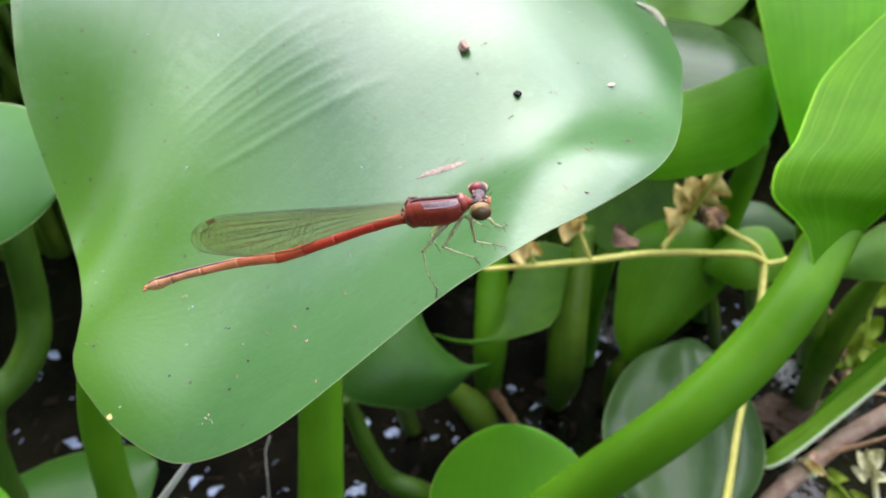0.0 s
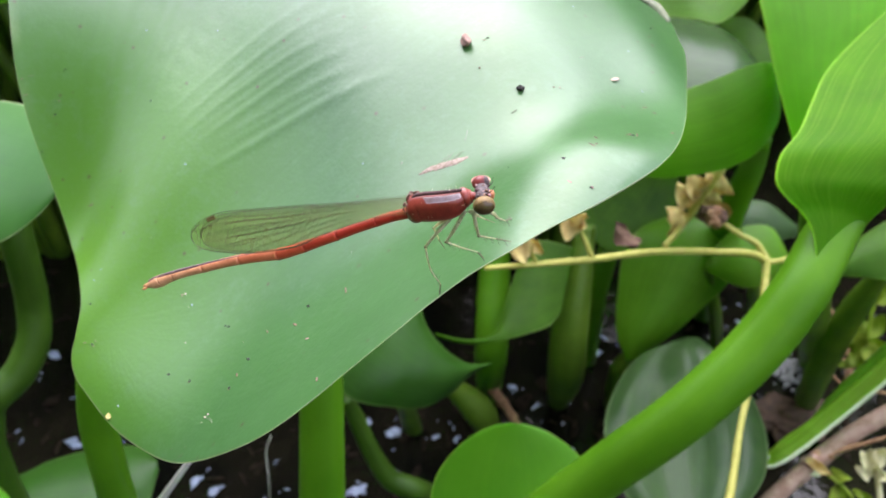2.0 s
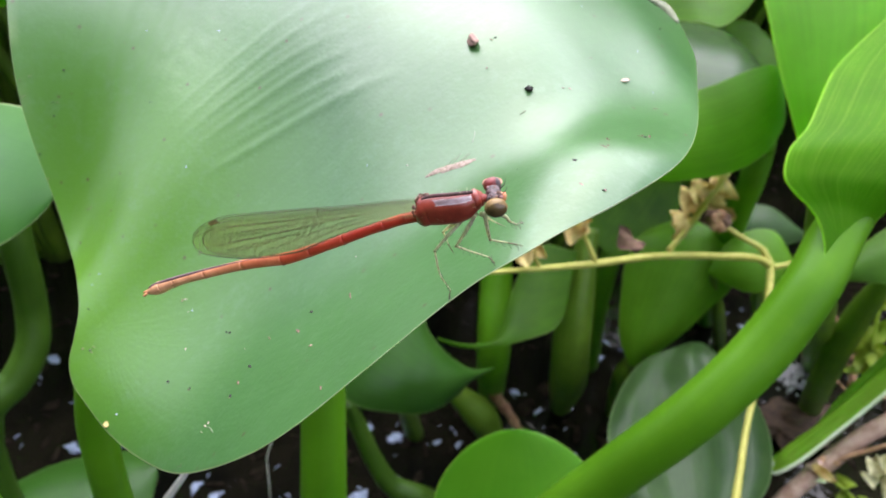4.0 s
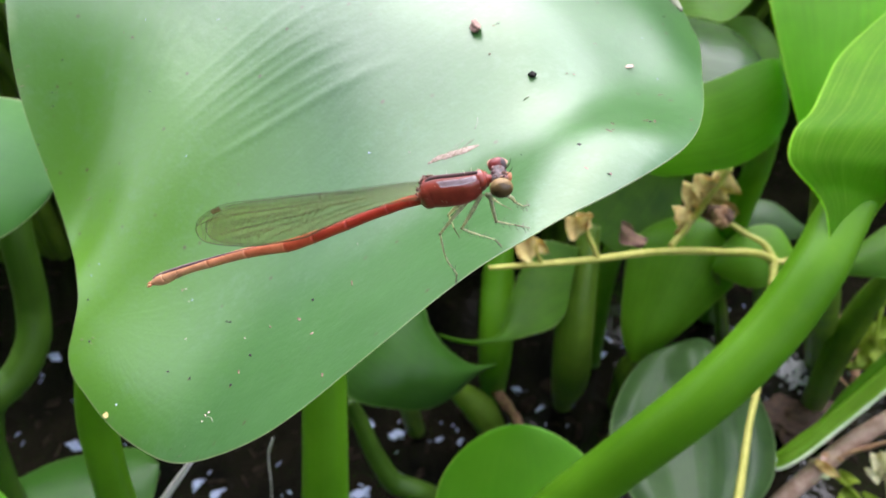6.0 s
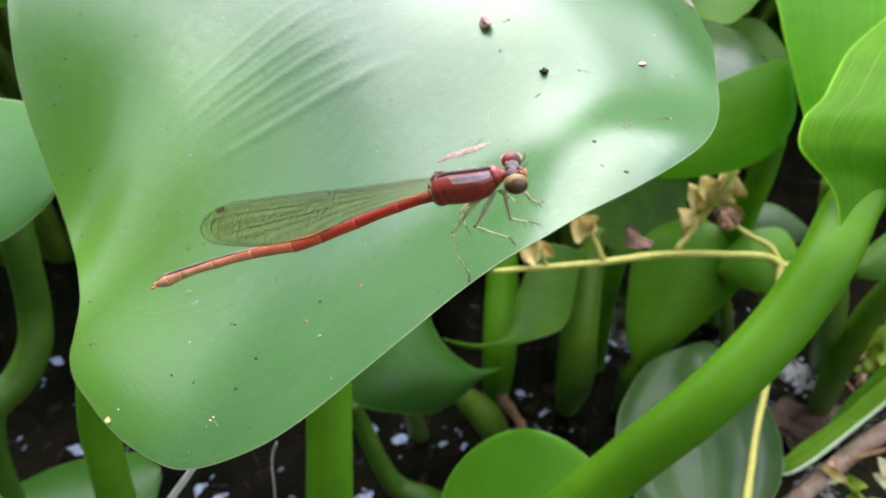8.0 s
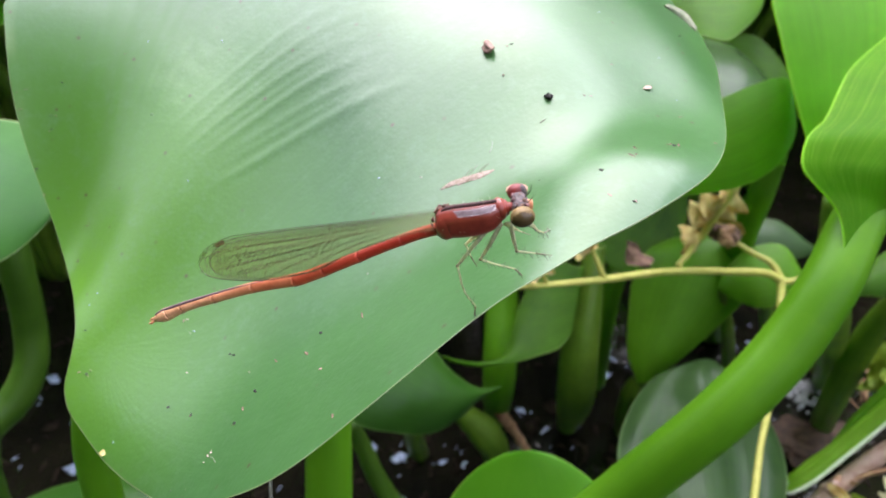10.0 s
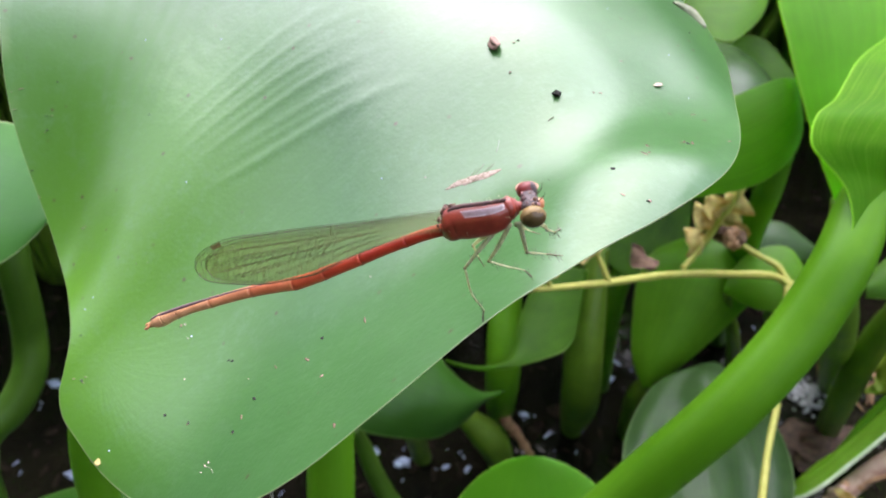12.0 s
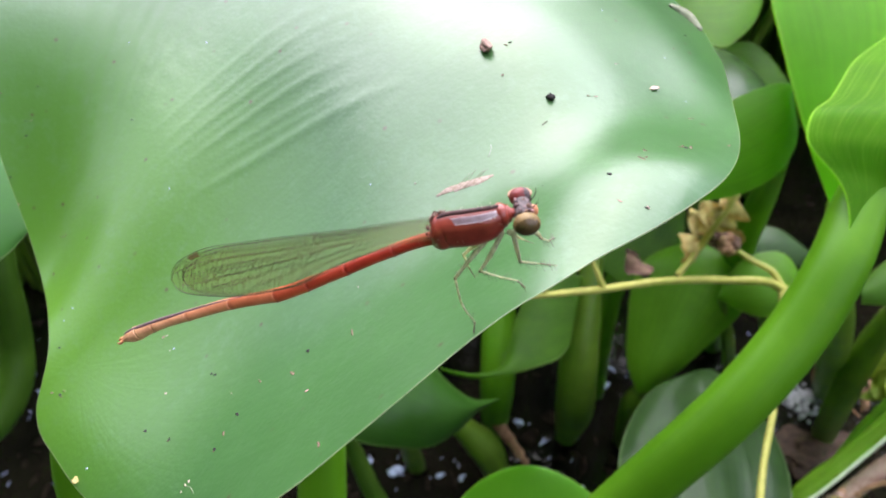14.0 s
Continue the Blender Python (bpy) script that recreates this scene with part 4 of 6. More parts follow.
# ---- floating debris ----
rng = random.Random(5)
bm = bmesh.new()
for k in range(1800):
    x, y = rng.uniform(-0.45, 0.55), rng.uniform(0.12, 0.85)
    size = rng.uniform(0.002, 0.009) * (1 + (rng.random() < 0.08))
    b2 = lump((x, y, 0.0005), size, k, 0.7, 1, (1, rng.uniform(0.1, 0.6), 0.12), rng.uniform(0, 6.28))
    me = bpy.data.meshes.new("t")
    b2.to_mesh(me)
    b2.free()
    bm.from_mesh(me)
    bpy.data.meshes.remove(me)
tagged(mesh_object("debris", bm, MUD), "dark rotting plant scraps floating on the water", "debris", kind="stuff")
# flat pale shards in place of the sky's glints on the water
for k, (place, size, long) in enumerate((((-0.0371, 0.3539, 0.0000), 0.007, 0.6), ((0.0090, 0.3474, -0.0000), 0.003, 0.5), ((0.0560, 0.4007, 0.0000), 0.004, 0.6), ((0.0722, 0.3800, 0.0000), 0.005, 0.3), ((-0.0342, 0.3169, 0.0000), 0.004, 0.6), ((-0.0612, 0.3027, 0.0000), 0.008, 0.5), ((-0.1764, 0.3097, 0.0000), 0.005, 0.8), ((-0.2781, 0.3448, 0.0000), 0.007, 0.7), ((0.1322, 0.4390, 0.0000), 0.005, 0.5), ((0.1412, 0.4606, 0.0000), 0.004, 0.5), ((-0.0060, 0.3501, 0.0000), 0.004, 0.4), ((-0.0587, 0.3639, -0.0000), 0.004, 0.5), ((0.2709, 0.4795, 0.0000), 0.006, 0.6), ((0.3028, 0.3994, 0.0000), 0.006, 0.4), ((-0.3362, 0.4390, 0.0000), 0.008, 0.4), ((-0.1605, 0.3027, 0.0000), 0.006, 0.6))):
    shard = lump(Vector(place) + Vector((0, 0, 0.001)), size * 0.75, k, 1.6, 3, (1, long, 0.2), k * 1.3)
    tagged(mesh_object("glint_speck", shard, GLINT_AND_SPECK, origin=place), "small pale shard on dark water that stands in for a sky glint", "flake", "floating flakes")
# scattered smaller shards for more painted glints
glint = random.Random(31)
for x, y, spread, count in ((-0.2462, 0.3448, 0.012, 7), (-0.1771, 0.3121, 0.02, 9), (-0.0405, 0.3539, 0.016, 7), (-0.0652, 0.3036, 0.012, 6), (0.0770, 0.4718, 0.012, 5), (0.1346, 0.4500, 0.018, 9), (0.0702, 0.3824, 0.014, 6), (0.2750, 0.4913, 0.012, 5), (0.0060, 0.3464, 0.012, 5),
                            (0.1098, 0.3501, 0.014, 6), (0.2407, 0.3097, 0.012, 4), (-0.3600, 0.4496, 0.025, 8), (0.3000, 0.4200, 0.025, 8), (-0.1061, 0.3097, 0.014, 5), (-0.2950, 0.3700, 0.03, 8)):
    for k in range(count):
        place = (x + glint.gauss(0, spread), y + glint.gauss(0, spread * 1.3), 0.0)
        shard = lump(Vector(place) + Vector((0, 0, 0.001)), glint.uniform(0.0007, 0.0022), k + count * 7, 1.8, 2, (1, glint.uniform(0.15, 0.45), 0.2), glint.uniform(0, 6.28))
        tagged(mesh_object("glint_speck", shard, GLINT_AND_SPECK, origin=place), "small pale shard on dark water that stands in for a sky glint", "flake", "floating flakes")


def thing_of(name, bm, material, place, label, category, group=""):
    return tagged(mesh_object(name, bm, material, origin=place), label, category, group)


thing_of("straw", tube([(-0.0634, 0.1131, 0.2764), (-0.0698, 0.1146, 0.2663), (-0.0769, 0.1164, 0.2550), (-0.2127, 0.2351, 0.0000)], [0.0007, 0.0009, 0.001, 0.0012], 20, 8), STRAW, (-0.0580, 0.1034, 0.2887), "thin bleached straw sticking up from the water", "straw")
thing_of("stick", tube([(0.0301, 0.3585, 0.0603), (0.0356, 0.3586, 0.0429), (0.0478, 0.3640, 0.0158), (0.0571, 0.3611, 0.0000)], [0.0035, 0.0045, 0.004, 0.003], 24, 8, wobble=0.4, seed=8), STICK, (0.0571, 0.3611, 0.0000), "reddish brown broken stick standing in the water", "stick")
thing_of("rotting_leaf", lump(Vector((0.2610, 0.3583, 0.0000)) + Vector((0, 0, 0.01)), 0.022, 4, 1.1, 4, (1.2, 0.8, 0.3)), ROT, (0.2610, 0.3583, 0.0000), "brown rotting leaf lying on the water", "leaf")
def gather(pieces):
    bm = bmesh.new()
    for piece in pieces:
        me = bpy.data.meshes.new("t")
        piece.to_mesh(me)
        piece.free()
        bm.from_mesh(me)
        bpy.data.meshes.remove(me)
    return bm


rng = random.Random(21)
foam = Vector((0.2841, 0.4220, 0.0000))
thing_of("foam_patch", gather([lump(foam + Vector((rng.gauss(0, 0.008), rng.gauss(0, 0.01), 0.002)), rng.uniform(0.0012, 0.0035), k, 0.5, 1, (1, 1, 0.6)) for k in range(110)]), SCUM, foam, "grey foamy scum patch of small bubbles on the water", "foam")
tangle = Vector((0.3229, 0.4321, 0.0000))
strands = []
for k in range(26):
    a = tangle + Vector((rng.gauss(0, 0.014), rng.gauss(0, 0.018), rng.uniform(0.0, 0.01)))
    b = a + Vector((rng.gauss(0, 0.012), rng.gauss(0, 0.016), rng.uniform(0.0, 0.02)))
    strands.append(tube([a, (a + b) / 2 + Vector((rng.gauss(0, 0.004), rng.gauss(0, 0.004), rng.uniform(0, 0.006))), b], [0.0012, 0.001, 0.0005], 10, 6))
thing_of("root_tangle", gather(strands), STICK, tangle, "tangle of brown rootlets rising from the water", "roots")
thing_of("root_thread", tube([(-0.0646, 0.1729, 0.2136), (-0.0689, 0.1760, 0.2006), (-0.0705, 0.1760, 0.1832), (-0.1200, 0.2891, 0.0000)], [0.0003, 0.0003, 0.0003, 0.0003], 20, 6), STRAW, (-0.1200, 0.2891, 0.0000), "pale hanging root thread over the water", "root")


# ---- grass culm, cane and weeds at the water's edge ----
def grass_culm():
    thing = root("grass_culm", (0.1500, 0.2700, 0.0000), "green grass culm with a pale sheath margin over an olive joint", "grass")
    part("culm", tube([(0.1500, 0.2700, 0.0000), (0.1560, 0.2430, 0.0560), (0.1624, 0.2424, 0.0774), (0.1708, 0.2483, 0.0885), (0.1790, 0.2532, 0.0995)], [0.0036, 0.0035, 0.0035, 0.0036, 0.004], 40, 12), CULM_OLD, thing, "olive brown lower culm")
    part("joint", tube([(0.1772, 0.2510, 0.0975), (0.1790, 0.2526, 0.0998), (0.1806, 0.2536, 0.1018)], [0.0042, 0.0047, 0.0042], 12, 14), SHEATH, thing, "pale swollen joint")
    part("sheath", loft([(0.1785, 0.2538, 0.0997), (0.1902, 0.2569, 0.1133), (0.2009, 0.2582, 0.1257), (0.2112, 0.2617, 0.1409), (0.2294, 0.2652, 0.1711), (0.2419, 0.2656, 0.1930)],
                        [(0.1774, 0.2504, 0.0991), (0.1795, 0.2466, 0.1001), (0.1872, 0.2457, 0.1081), (0.2046, 0.2491, 0.1294), (0.2266, 0.2531, 0.1613), (0.2382, 0.2528, 0.1839)], 0.004, ripple=0.0006, ripples=7.0), CULM, thing)
    part("inner_culm", tube([(0.1975, 0.2561, 0.1200), (0.2043, 0.2577, 0.1298), (0.2112, 0.2605, 0.1409), (0.2294, 0.2642, 0.1711), (0.2419, 0.2650, 0.1930)], [0.0012, 0.0026, 0.0034, 0.0036, 0.0034], 30, 12), STALK, thing)
    part("dry_blade", loft([(0.2110, 0.2540, 0.1420), (0.2200, 0.2560, 0.1560), (0.2350, 0.2580, 0.1790)], [(0.2125, 0.2525, 0.1405), (0.2230, 0.2540, 0.1550), (0.2370, 0.2555, 0.1770)], 0.001, rows=16, cols=8), CULM_OLD, thing, "yellowed blade inside the sheath")
    part("sheath_margin", tube([(0.1766, 0.2514, 0.0992), (0.1776, 0.2480, 0.0992), (0.1797, 0.2462, 0.1003), (0.1872, 0.2453, 0.1081), (0.2046, 0.2487, 0.1294), (0.2266, 0.2527, 0.1613), (0.2382, 0.2524, 0.1839)], [0.0006, 0.0009, 0.0011, 0.0012, 0.0012, 0.0011, 0.001], 60, 10, flat=0.5), SHEATH, thing, "pale green sheath margin")


def cane():
    thing = root("cane", (0.1640, 0.2500, 0.0000), "brown jointed cane with a split husk at its joint", "cane")
    part("culm", tube([(0.1640, 0.2500, 0.0000), (0.1700, 0.2350, 0.0600), (0.1772, 0.2364, 0.0740), (0.1857, 0.2397, 0.0848), (0.2018, 0.2451, 0.1039), (0.2175, 0.2485, 0.1232), (0.2318, 0.2485, 0.1406), (0.2470, 0.2468, 0.1605)], [0.0046, 0.0046, 0.0045, 0.0045, 0.0049, 0.0046, 0.0046, 0.0045], 70, 16, wobble=0.05), CANE, thing)
    part("node", lump((0.2010, 0.2445, 0.1050), 0.0058, 2, 0.5, 3, (1, 0.8, 1)), CANE, thing)
    part("node_scale", blade((0.1961, 0.2444, 0.1097), (0.2060, 0.2345, 0.1075), (0.1985, 0.2446, 0.1115), 0.8, 0.7, 0.003, 0.002, 0.002, rows=14, cols=10), HUSK, thing, "split cream husk at the joint")
    part("node_scale", blade((0.1990, 0.2460, 0.1125), (0.2085, 0.2400, 0.1150), (0.1995, 0.2440, 0.1110), 0.8, 0.7, 0.003, 0.002, 0.002, rows=14, cols=10), STICK, thing, "reddish husk at the joint")
    part("node_scale", blade((0.1985, 0.2430, 0.1070), (0.2015, 0.2365, 0.1040), (0.1965, 0.2390, 0.1040), 0.8, 0.7, 0.002, 0.002, 0.001, rows=12, cols=8), SHEATH, thing, "pale green husk at the joint")
    part("spike", tube([(0.2040, 0.2440, 0.1090), (0.2089, 0.2438, 0.1147), (0.2183, 0.2413, 0.1238), (0.2299, 0.2378, 0.1360)], [0.0012, 0.0013, 0.0012, 0.0006], 20, 8), STICK, thing)


def weed(name, label, place, stem, leaves, material):
    thing = root(name, place, label, "weed")
    part("stem", tube(stem, [0.0016, 0.0014, 0.001], 30, 8), material, thing)
    for b, t, s in leaves:
        part("leaflet", blade(b, t, s, 0.7, 0.65, 0.002, 0.003, 0.0016, 0.0004, 14, 10), material, thing)


grass_culm()
cane()
weed("water_weed", "yellow-green leafy weed at the water's edge", (0.2700, 0.3400, 0.0000), [(0.2700, 0.3400, 0.0000), (0.2600, 0.3200, 0.0700), (0.2433, 0.2811, 0.1197), (0.2432, 0.2989, 0.1474), (0.2473, 0.3116, 0.1705)],
     [((0.2432, 0.2989, 0.1474), (0.2295, 0.3001, 0.1410), (0.2367, 0.3024, 0.1477)), ((0.2432, 0.2989, 0.1474), (0.2371, 0.3072, 0.1553), (0.2443, 0.3028, 0.1547)), ((0.2432, 0.2989, 0.1474), (0.2497, 0.3023, 0.1616), (0.2498, 0.2970, 0.1534)),
      ((0.2436, 0.2976, 0.1464), (0.2519, 0.2874, 0.1472), (0.2484, 0.2944, 0.1493)), ((0.2426, 0.2975, 0.1453), (0.2336, 0.2899, 0.1337), (0.2343, 0.2969, 0.1396)), ((0.2419, 0.2906, 0.1375), (0.2282, 0.2920, 0.1316), (0.2359, 0.2936, 0.1374)),
      ((0.2477, 0.3096, 0.1639), (0.2408, 0.3188, 0.1731), (0.2400, 0.3142, 0.1643)), ((0.2477, 0.3096, 0.1639), (0.2525, 0.3121, 0.1763), (0.2541, 0.3064, 0.1685)), ((0.2434, 0.2962, 0.1447), (0.2478, 0.2827, 0.1386), (0.2518, 0.2874, 0.1449))], WEED)
weed("pale_weed", "small cream-coloured withered weed leaflets", (0.2200, 0.2150, 0.0000), [(0.2200, 0.2150, 0.0000), (0.2166, 0.2106, 0.1140), (0.2162, 0.2222, 0.1278), (0.2154, 0.2285, 0.1351)],
     [((0.2157, 0.2216, 0.1285), (0.2095, 0.2292, 0.1342), (0.2107, 0.2249, 0.1287)), ((0.2159, 0.2227, 0.1294), (0.2187, 0.2269, 0.1393), (0.2199, 0.2226, 0.1339)), ((0.2144, 0.2206, 0.1267), (0.2065, 0.2242, 0.1282), (0.2090, 0.2211, 0.1247)),
      ((0.2159, 0.2194, 0.1270), (0.2197, 0.2149, 0.1308), (0.2183, 0.2198, 0.1305)), ((0.2157, 0.2216, 0.1285), (0.2135, 0.2288, 0.1369), (0.2166, 0.2255, 0.1337))], CREAM)
weed("low_weed", "low green weed in shade over the water", (0.2659, 0.2638, 0.0000), [(0.2659, 0.2638, 0.0000), (0.2385, 0.2520, 0.0650), (0.2273, 0.2679, 0.0703)],
     [((0.2385, 0.2520, 0.0650), (0.2252, 0.2501, 0.0623), (0.2319, 0.2539, 0.0678)), ((0.2402, 0.2539, 0.0678), (0.2519, 0.2501, 0.0623), (0.2452, 0.2539, 0.0678)), ((0.2319, 0.2558, 0.0705), (0.2341, 0.2679, 0.0703), (0.2352, 0.2587, 0.0746))], WEED)


# ---- dry yellow twig ----
def dry_twig():
    thing = root("dry_twig", (0.1269, 0.1877, 0.0000), "straw-yellow dry plant stem with withered leaflets", "twig")
    part("stem", tube([(0.1269, 0.1877, 0.0000), (0.1269, 0.1877, 0.1302), (0.1326, 0.1994, 0.1382), (0.1448, 0.2303, 0.1562), (0.1541, 0.2493, 0.1659), (0.1672, 0.2800, 0.1748), (0.1785, 0.3072, 0.1822), (0.1814, 0.3184, 0.1896)], [0.00230, 0.00213, 0.00189, 0.00156, 0.00156, 0.00172, 0.00205, 0.00230], 60, 10, wobble=0.1), TWIG, thing)
    part("side_stem", tube([(0.1820, 0.3166, 0.1870), (0.1746, 0.3169, 0.1927), (0.1450, 0.3058, 0.2029), (0.1056, 0.2895, 0.2145), (0.0718, 0.2792, 0.2173), (0.0459, 0.2739, 0.2184), (0.0193, 0.2688, 0.2198)], [0.00205, 0.00213, 0.00197, 0.00189, 0.00172, 0.00148, 0.00107], 60, 10, wobble=0.12, seed=2), TWIG, thing)
    part("side_stem", tube([(0.1135, 0.2951, 0.2138), (0.1232, 0.3018, 0.2233), (0.1297, 0.3015, 0.2404), (0.1356, 0.3026, 0.2559)], [0.00164, 0.00164, 0.00213, 0.00279], 24, 8, wobble=0.15, seed=3), TWIG, thing)
    part("side_stem", tube([(0.1814, 0.3181, 0.1891), (0.1769, 0.3247, 0.1950), (0.1665, 0.3300, 0.1992), (0.1546, 0.3359, 0.2058)], [0.00213, 0.00180, 0.00164, 0.00148], 24, 8, wobble=0.15, seed=4), TWIG, thing)
    part("side_stem", tube([(0.1814, 0.3170, 0.1875), (0.1907, 0.3193, 0.1874), (0.2002, 0.3251, 0.1868)], [0.00180, 0.00148, 0.00115], 16, 8, seed=5), TWIG, thing)
    part("side_stem", tube([(0.0732, 0.2796, 0.2178), (0.0698, 0.2811, 0.2252), (0.0658, 0.2842, 0.2331)], [0.00148, 0.00123, 0.00098], 16, 8, seed=6), TWIG, thing)
    part("side_stem", tube([(0.0453, 0.2739, 0.2184), (0.0428, 0.2747, 0.2230), (0.0412, 0.2754, 0.2275)], [0.00131, 0.00107, 0.00082], 16, 8, seed=7), TWIG, thing)
    for k, (q, r) in enumerate((((0.1529, 0.3361, 0.2079), 0.0045), ((0.1568, 0.3350, 0.2063), 0.004), ((0.1538, 0.3327, 0.2047), 0.0035), ((0.1503, 0.3372, 0.2095), 0.003))):
        part("bud", lump(q, r, k + 3, 0.8, 3), HUSK_BROWN if k % 2 else STICK, thing, "shrivelled brown bud")
    for k, (b, t, s, mat) in enumerate((
            ((0.0666, 0.2834, 0.2320), (0.0564, 0.2863, 0.2361), (0.0614, 0.2827, 0.2275), HUSK), ((0.0663, 0.2837, 0.2325), (0.0681, 0.2865, 0.2399), (0.0713, 0.2850, 0.2343), HUSK),
            ((0.0422, 0.2746, 0.2247), (0.0317, 0.2754, 0.2275), (0.0366, 0.2707, 0.2208), HUSK), ((0.0416, 0.2754, 0.2258), (0.0453, 0.2770, 0.2297), (0.0467, 0.2730, 0.2241), HUSK),
            ((0.1272, 0.3025, 0.2332), (0.1169, 0.3048, 0.2451), (0.1186, 0.3034, 0.2343), HUSK), ((0.1311, 0.3032, 0.2428), (0.1368, 0.3040, 0.2527), (0.1250, 0.3034, 0.2517), HUSK),
            ((0.1239, 0.3018, 0.2268), (0.1142, 0.2984, 0.2273), (0.1192, 0.3051, 0.2333), HUSK), ((0.1546, 0.3359, 0.2058), (0.1464, 0.3363, 0.2116), (0.1528, 0.3381, 0.2142), HUSK_BROWN),
            ((0.1552, 0.3359, 0.2058), (0.1608, 0.3376, 0.2134), (0.1632, 0.3337, 0.2044), HUSK), ((0.1006, 0.2957, 0.2147), (0.0896, 0.3066, 0.2216), (0.0973, 0.3063, 0.2211), HUSK_BROWN),
            ((0.1297, 0.3015, 0.2404), (0.1212, 0.3037, 0.2506), (0.1176, 0.3023, 0.2449), HUSK), ((0.1276, 0.3016, 0.2371), (0.1359, 0.3048, 0.2451), (0.1283, 0.3056, 0.2463), HUSK))):
        part("withered_leaf", blade(b, t, s, 0.8, 0.7, 0.003, 0.003, 0.003, 0.0004, 12, 10), mat, thing)


dry_twig()


# ---- the damselfly ----
def damselfly():
    centre = Vector((-0.0036, 0.0630, 0.3818))
    thing = root("damselfly", centre, "slender red damselfly with folded clear wings resting on the leaf", "damselfly")
    axis = (Vector((0.0038, 0.0629, 0.3826)) - Vector((-0.0035, 0.0623, 0.3818))).normalized()
    across = Vector((0.0039, 0.0608, 0.3822)) - Vector((0.0037, 0.0646, 0.3828))
    across = (across - axis * across.dot(axis)).normalized()
    up = across.cross(axis).normalized()
    if up.z < 0:
        up = -up

    def body(points, shape, sides=20, boxy=1.0, roof=0.0, slant=0.0):
        """A body along points, with half width and half height at each; roof pitches its back, slant tilts its first rings."""
        path = [Vector(q) for q in points]
        bm = bmesh.new()
        rings = []
        for i, q in enumerate(path):
            d = (path[min(i + 1, len(path) - 1)] - path[max(i - 1, 0)]).normalized()
            lateral = (across - d * across.dot(d)).normalized()
            high = lateral.cross(d).normalized()
            w, h = shape[i]
            lean = slant * max(0.0, 1 - 2.0 * i / len(path))
            ring = []
            for a in (2 * math.pi * k / sides for k in range(sides)):
                c, e = math.copysign(abs(math.cos(a)) ** boxy, math.cos(a)), math.copysign(abs(math.sin(a)) ** boxy, math.sin(a))
                e -= roof * abs(c) * max(e, 0.0)
                ring.append(bm.verts.new(q + lateral * w * c + high * h * e + d * h * e * lean))
            rings.append(ring)
        for a, b in zip(rings, rings[1:]):
            for k in range(sides):
                bm.faces.new((a[k], a[(k + 1) % sides], b[(k + 1) % sides], b[k]))
        bm.faces.new(rings[0])
        bm.faces.new(rings[-1])
        return bm

    def along(points, profile, n):
        """Points and sizes spread smoothly."""
        return [Vector(q) for q in spline(points, n)], [(q[0], q[1]) for q in spline([(*s, 0) for s in profile], n)]

    # thorax, with its darker back, painted shoulder sheen and the rough wing joints
    tp, ts = along([(-0.0039, 0.0622, 0.3806), (-0.0034, 0.0621, 0.3809), (-0.0029, 0.0622, 0.3812), (-0.0014, 0.0621, 0.3814), (0.0005, 0.0621, 0.3817), (0.0018, 0.0623, 0.3822), (0.0027, 0.0624, 0.3824)],
                   [(0.0006, 0.0008), (0.00105, 0.0014), (0.00116, 0.0016), (0.0012, 0.0017), (0.0012, 0.0016), (0.00095, 0.00105), (0.0006, 0.0007)], 26)
    part("thorax", body(tp, ts, 40, 0.62, 0.3, 0.45), RED, thing, "glossy dark red thorax")
    part("back_stripe", tube([q + up * s[1] * 0.97 for q, s in list(zip(tp, ts))[4:23:3]], [0.0001, 0.0002, 0.00022, 0.00022, 0.0002, 0.00018, 0.0001], 30, 10), DUSK, thing, "dark line along the back")
    # pale plate that gives the shoulder its sheen by colour
    plate = bmesh.new()
    strips = []
    for i in range(5, 21):
        q, s = tp[i], ts[i]
        lean = axis * s[1] * 0.45 * max(0.0, 1 - 2.0 * i / 26)
        row = []
        for a in (radians(v) for v in (48, 56, 64, 71, 78)):
            c, e = math.cos(a) ** 0.62, math.sin(a) ** 0.62
            e -= 0.3 * c * e
            row.append(plate.verts.new(q + (across * s[0] * c + up * s[1] * e) * 1.02 + lean * e))
        strips.append(row)
    for a, b in zip(strips, strips[1:]):
        for k in range(4):
            plate.faces.new((a[k], a[k + 1], b[k + 1], b[k]))
    bmesh.ops.solidify(plate, geom=plate.faces[:], thickness=0.00004)
    part("shoulder_sheen_band", plate, SHOULDER_SHEEN, thing, "pale shoulder band of the thorax, sheen put into its colour")
    knob_rng = random.Random(9)
    strip = spline([(-0.00285, 0.06265, 0.38238), (-0.00335, 0.0629, 0.38225), (-0.0037, 0.06294, 0.38197), (-0.00382, 0.0627, 0.38142), (-0.00407, 0.06252, 0.3809), (-0.00432, 0.06233, 0.38038)], 60)
    for k in range(54):
        q = Vector(strip[k]) + Vector([knob_rng.gauss(0, 0.0002) for _ in range(3)]) + axis * knob_rng.uniform(0.0001, 0.0007) + Vector((-0.286, -0.851, 0.439)) * 0.0006
        part("wing_hinge", lump(q, knob_rng.uniform(0.0001, 0.00024), k, 0.9, 2, (1, 0.7, 1.2), k), (KNOB, BLUSH, RED, KNOB, DUSK)[k % 5], thing)
    part("collar", body([tp[20], tp[22], tp[24]], [(0.0009, 0.0010), (0.00105, 0.00115), (0.0007, 0.0008)], 20), RED, thing, "ridged red collar behind the head")
